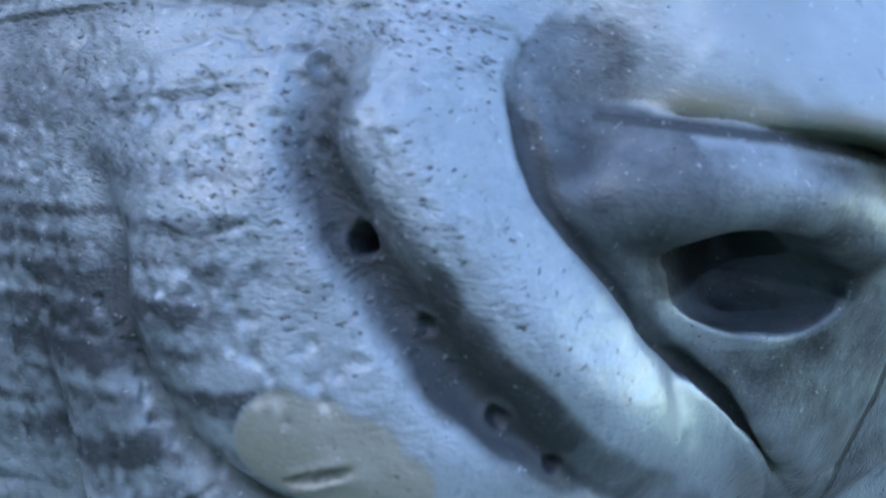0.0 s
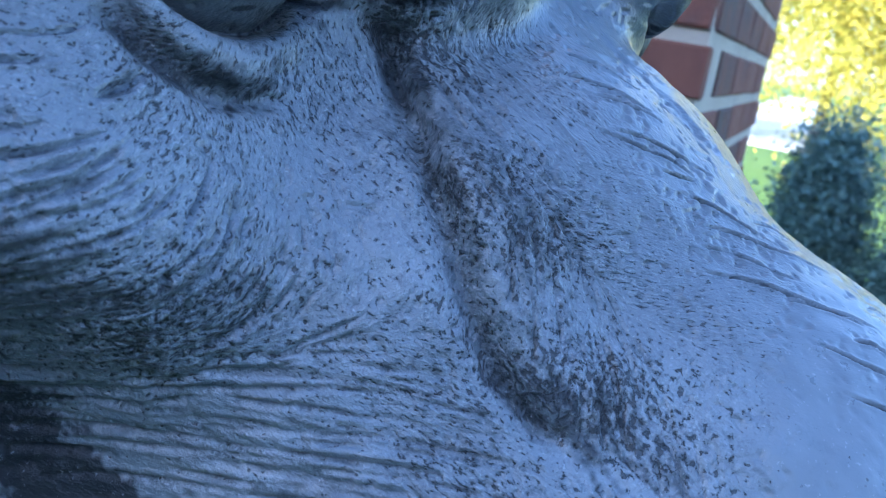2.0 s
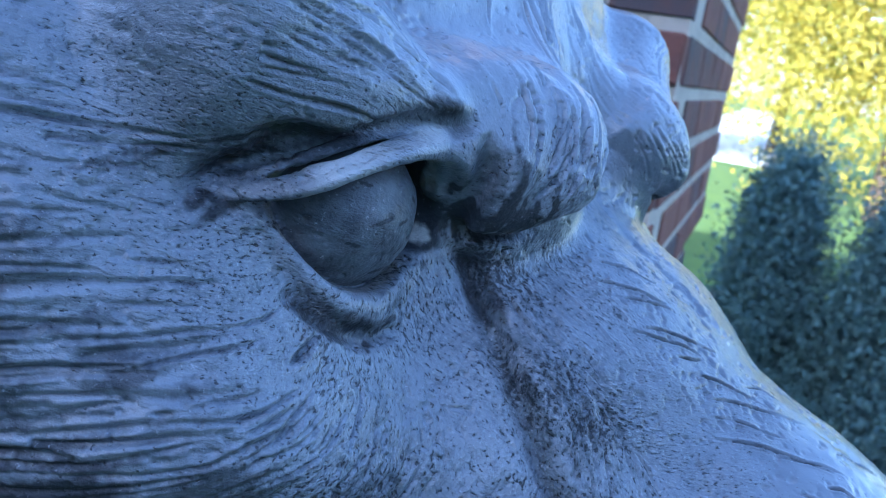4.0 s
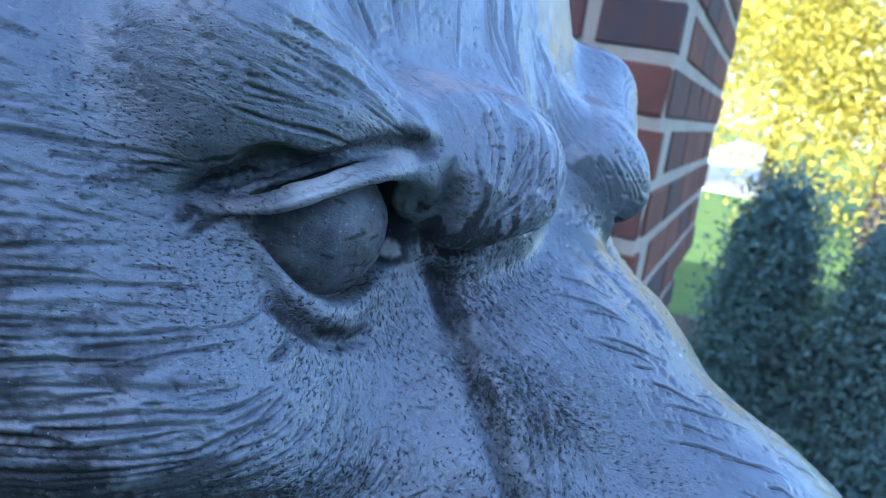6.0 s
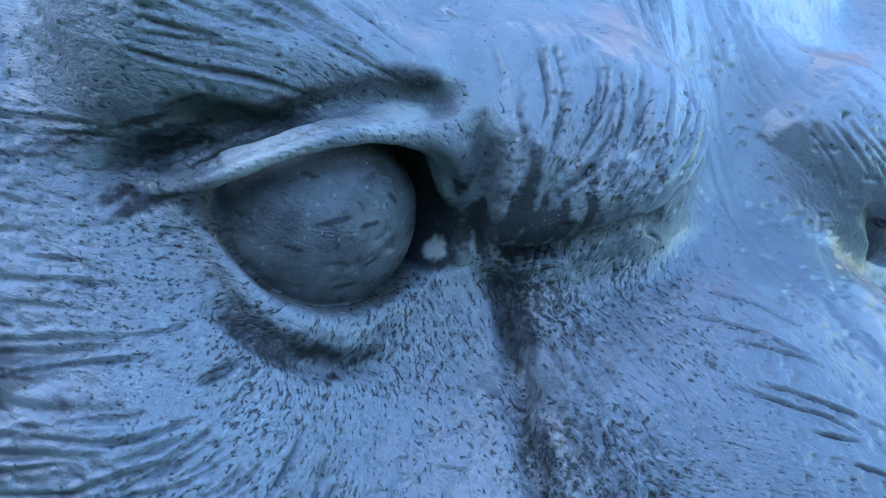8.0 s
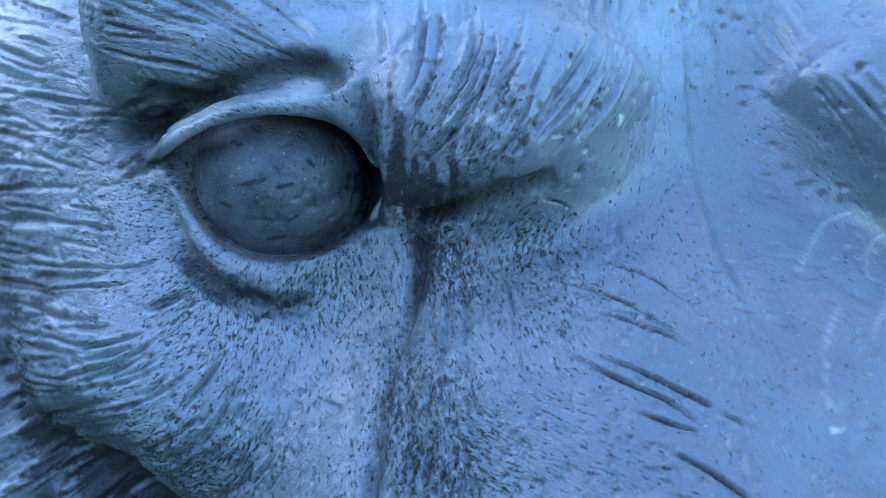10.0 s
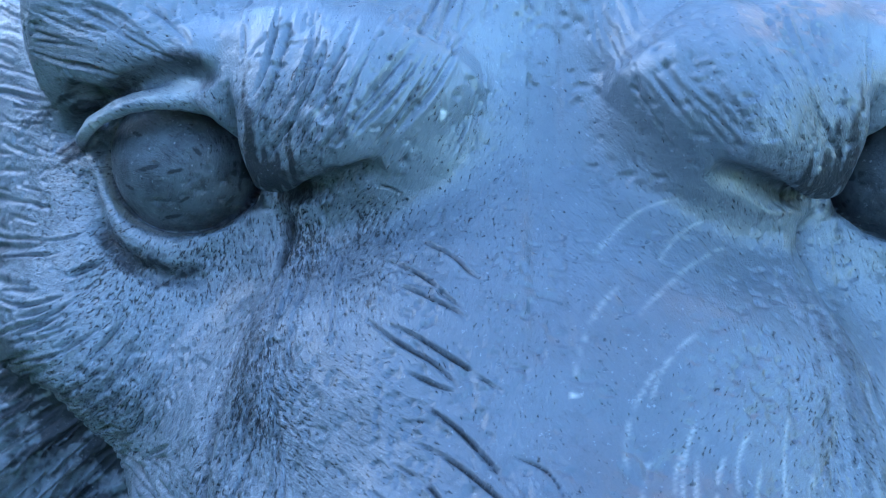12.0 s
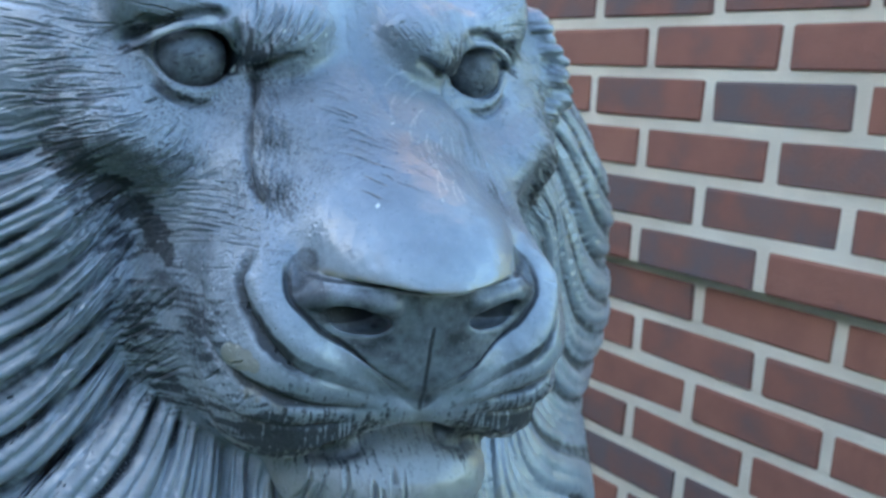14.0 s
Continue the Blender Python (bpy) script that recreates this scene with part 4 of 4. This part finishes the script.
    for k in range(6):
        off = np.abs((lay - 30 * k + 90) % 180 - 90)
        ways.append(("way_%d" % k, np.clip(1 - off / 30, 0, 1)))
    me = bpy.data.meshes.new("lion_statue")
    me.vertices.add(len(verts))
    me.vertices.foreach_set("co", (verts * 0.001).astype(np.float32).ravel())
    me.loops.add(4 * len(quads))
    me.loops.foreach_set("vertex_index", quads.astype(np.int32).ravel())
    me.polygons.add(len(quads))
    me.polygons.foreach_set("loop_start", np.arange(0, 4 * len(quads), 4, dtype=np.int32))
    me.update(calc_edges=True)
    me.polygons.foreach_set("use_smooth", np.ones(len(quads), bool))
    for name, values in (("grime_shade", grime_shade), ("pale", pale), ("tan", tan), ("pitted", pitted), ("patina_light", patina_light), *ways):
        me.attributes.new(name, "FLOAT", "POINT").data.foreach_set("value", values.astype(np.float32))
    me.materials.append(BRONZE)
    ob = new("lion_statue", me)
    ob.matrix_world = FACE
    return tagged(ob, "weathered blue-grey bronze lion statue with a carved mane", "statue")


FINE = 0.44
lion()


def pedestal():
    """The cast stone block under the statue: plinth, shaft and cap."""
    root = new("pedestal")
    root.matrix_world = pose(-0.085, 0.266, 0, 0, 0, -10)
    for name, half, lo, hi in (("plinth", 0.30, 0.015, 0.16), ("shaft", 0.25, 0.16, 0.88), ("cap", 0.30, 0.88, 0.9785)):
        bm = bmesh.new()
        slab(bm, (-half * 0.8, -half, lo), (half * 0.8, half, hi), 0.012)
        part(name, bm, STONE, root)
    tagged(root, "grey cast stone pedestal under the bronze lion", "pedestal")


pedestal()


# ---- the brick wall ----
WALL_Y, CORNER_X, PITCH, COURSE = 0.962, -0.052, 0.198, 0.066
TOP_Z = 1.561 - 1.5 * COURSE


def brick_mesh(length, seed):
    rnd = random.Random(seed)
    bm = bmesh.new()
    slab(bm, (-length / 2, -0.012, -0.0255), (length / 2, 0.02, 0.0255))
    bmesh.ops.bevel(bm, geom=list(bm.edges), offset=0.0028, segments=1, affect="EDGES")
    for v in bm.verts:
        v.co += Vector([rnd.uniform(-1, 1) * 0.0011 for _ in range(3)])
    me = bpy.data.meshes.new("brick")
    bm.to_mesh(me)
    bm.free()
    me.materials.append(BRICK)
    return me


def wall():
    bm = bmesh.new()
    low = TOP_Z - 5 * COURSE + 0.009
    slab(bm, (-5, WALL_Y + 0.0015, low), (CORNER_X - 0.0035, 1.94, 3.0))
    slab(bm, (-5, WALL_Y + 0.0235, -0.1), (CORNER_X - 0.0235, 1.92, low - 0.0005))
    north = tagged(part("wall_north", bm, MORTAR), "red and grey brick house wall with pale mortar joints", "brick wall", kind="structure")
    # the courses further along the house, and low on the wall
    v, faces = [], []
    for k in range(-22, 24):
        z = 1.561 - k * COURSE
        y = WALL_Y + (0.010 if k <= 6 else 0.032)
        x0 = -0.5415 + (0 if k % 2 else PITCH / 2)
        for j in range(-22, 4):
            left, right = x0 + j * PITCH + 0.008, min(x0 + (j + 1) * PITCH - 0.008, CORNER_X - 0.02)
            if (-6 <= k <= 20 and j >= -5) or right - left < 0.04 or z < 0.04:
                continue
            n = len(v)
            v += [(x, yy, zz) for x in (left, right) for yy in (y - 0.012, y + 0.02) for zz in (z - 0.0255, z + 0.0255)]
            faces += [tuple(n + i for i in q) for q in ((0, 4, 5, 1), (0, 2, 6, 4), (1, 5, 7, 3), (0, 1, 3, 2), (4, 6, 7, 5))]
    me = bpy.data.meshes.new("brick_courses")
    me.from_pydata(v, [], faces)
    me.materials.append(BRICK)
    rest = new("brick_courses", me)
    rest.parent = north
    tagged(rest, kind="stuff")
    rnd = random.Random(5)
    full = [brick_mesh(PITCH - 0.016, i) for i in range(6)]
    for k in range(-6, 21):
        z = 1.561 - k * COURSE
        y = WALL_Y + (0.010 if k <= 6 else 0.032)
        x0 = -0.5415 + (0 if k % 2 else PITCH / 2)
        edge = CORNER_X if k <= 6 else CORNER_X - 0.02
        for j in range(-5, 4):
            left, right = x0 + j * PITCH, min(x0 + (j + 1) * PITCH, edge + 0.008)
            if right - left < 0.045:
                continue
            ob = new("brick", rnd.choice(full))
            ob.parent = north
            ob.matrix_world = pose((left + right) / 2 + rnd.uniform(-1, 1) * 0.0015, y + rnd.uniform(-1, 1) * 0.0012, z + rnd.uniform(-1, 1) * 0.001,
                                   rnd.uniform(-1, 1) * 0.6, rnd.uniform(-1, 1) * 0.35, rnd.uniform(-1, 1) * 0.5) @ Matrix.Diagonal(((right - left - 0.016) / (PITCH - 0.016), 1, 1, 1))
        for j in range(5):
            if not -4 <= k <= 10:
                continue
            yy = y + 0.006 + (j + (0.25 if k % 2 else 0.75) * 1.0) * PITCH - 0.045
            ob = new("brick", rnd.choice(full))
            ob.parent = north
            xx = (CORNER_X if k <= 6 else CORNER_X - 0.02) - 0.012
            if yy - PITCH / 2 < y - 0.01:
                continue
            ob.matrix_world = pose(xx, yy, z, 0, 0, 90)


# ---- garden ----
def leaf_cloud(name, centres, per, size, spread, material, parent, seed, squash=1.0):
    """Many small leaf blades scattered round branch tips."""
    rng = np.random.default_rng(seed)
    c = np.repeat(np.asarray(centres), per, axis=0)
    c = c + rng.normal(size=c.shape) * spread * np.array((1, 1, squash))
    n = len(c)
    a = rng.normal(size=(n, 3))
    a /= np.linalg.norm(a, axis=1)[:, None]
    b = np.cross(a, rng.normal(size=(n, 3)))
    b /= np.linalg.norm(b, axis=1)[:, None]
    s = size * rng.uniform(0.6, 1.3, (n, 1))
    fold = np.cross(a, b) * s * 0.15
    v = np.stack([c - a * s, c + b * s * 0.45 + fold, c + a * s, c - b * s * 0.45 + fold], 1).reshape(-1, 3)
    f = np.arange(4 * n).reshape(-1, 4)
    me = bpy.data.meshes.new(name)
    me.from_pydata(v.tolist(), [], f.tolist())
    me.materials.append(material)
    ob = new(name, me)
    ob.parent = parent
    return ob


def limb(bm, a, b, ra, rb, n=7):
    a, b = Vector(a), Vector(b)
    turn = (b - a).to_track_quat("Z", "Y").to_matrix().to_4x4()
    bmesh.ops.create_cone(bm, cap_ends=True, segments=n, radius1=ra, radius2=rb, depth=(b - a).length,
                          matrix=Matrix.Translation((a + b) / 2) @ turn)


def conifer(x, y, height, width, seed):
    rng = np.random.default_rng(seed)
    root = new("conifer_shrub")
    root.location = (x, y, 0)
    bm = bmesh.new()
    limb(bm, (0, 0, 0), (0, 0, height * 0.95), 0.05, 0.008)
    tips = []
    for i in range(150):
        h = rng.uniform(0.06, 1.0) ** 0.8
        r = width * (1 - h) ** 0.6 * rng.uniform(0.55, 1.05) + 0.02
        t = rng.uniform(0, 2 * math.pi)
        tip = (r * math.cos(t), r * math.sin(t), height * h)
        if i % 3 == 0:
            limb(bm, (0, 0, max(0.03, height * h - 0.5 * r)), tip, 0.012, 0.003, 5)
        tips += [tip, (tip[0] * 0.7, tip[1] * 0.7, tip[2] - 0.04)]
    part("trunk", bm, BARK, root)
    leaf_cloud("crown", tips, 200, 0.010, 0.04, SPRUCE, root, seed, 1.7)
    return tagged(root, "dense blue-green conifer shrub growing in the mulch bed", "shrub")


def tree(x, y, height, spread, material, label, seed, low=0.25, n=90):
    rng = np.random.default_rng(seed)
    root = new("tree")
    root.location = (x, y, 0)
    bm = bmesh.new()
    limb(bm, (0, 0, 0), (0.1, 0, height * 0.55), 0.16, 0.08, 10)
    tips = []
    for i in range(n):
        u = rng.normal(size=3)
        u /= np.linalg.norm(u)
        r = rng.uniform(0.45, 1.0)
        tip = np.array((0, 0, height * (0.5 + low * 0.5))) + u * r * np.array((spread, spread, height * (0.5 - low * 0.5)))
        tips.append(tip)
        if i % 4 == 0:
            limb(bm, (0.05, 0, height * rng.uniform(0.25, 0.5)), tip, 0.035, 0.008, 5)
    part("trunk", bm, BARK, root)
    leaf_cloud("crown", tips, 420, 0.055, spread * 0.19, material, root, seed)
    return tagged(root, label, "tree")


conifer(0.14, 2.75, 1.2, 0.22, 3)
conifer(0.44, 2.6, 1.17, 0.27, 4)
conifer(0.95, 2.9, 1.3, 0.34, 9)
tree(1.6, 13.0, 6.0, 2.6, GOLD_LEAF, "tree with sunlit yellow autumn leaves behind the lawn", 11, 0.1)
tree(-2.6, 17.0, 7.0, 3.0, GOLD_LEAF, "tree with sunlit yellow autumn leaves behind the lawn", 12, 0.2)
tree(0.2, 24.0, 8.0, 4.0, GOLD_LEAF, "tree with sunlit yellow autumn leaves behind the lawn", 14, 0.12)
tree(5.5, 15.0, 6.5, 3.0, GREEN_LEAF, "green leafy tree at the edge of the lawn", 13, 0.1)
wall()


def blocking_walls():
    """Plain walls added out of view behind the camera, to shade the statue and block the low sky."""
    for name, lo, hi in (("wall_south", (-9, -4.8, 0), (9, -4.5, 4.35)), ("wall_west", (-5.3, -4.5, 0), (-5.0, 1.9, 3.2)), ("wall_east", (6.5, -4.5, 0), (6.8, 1.6, 3.2))):
        bm = bmesh.new()
        slab(bm, lo, hi, 0.01)
        tagged(part(name, bm, ADDED_WALL if name != "wall_east" else BRICK), "plain wall added out of view to block sun and low sky", "wall", kind="structure")


blocking_walls()
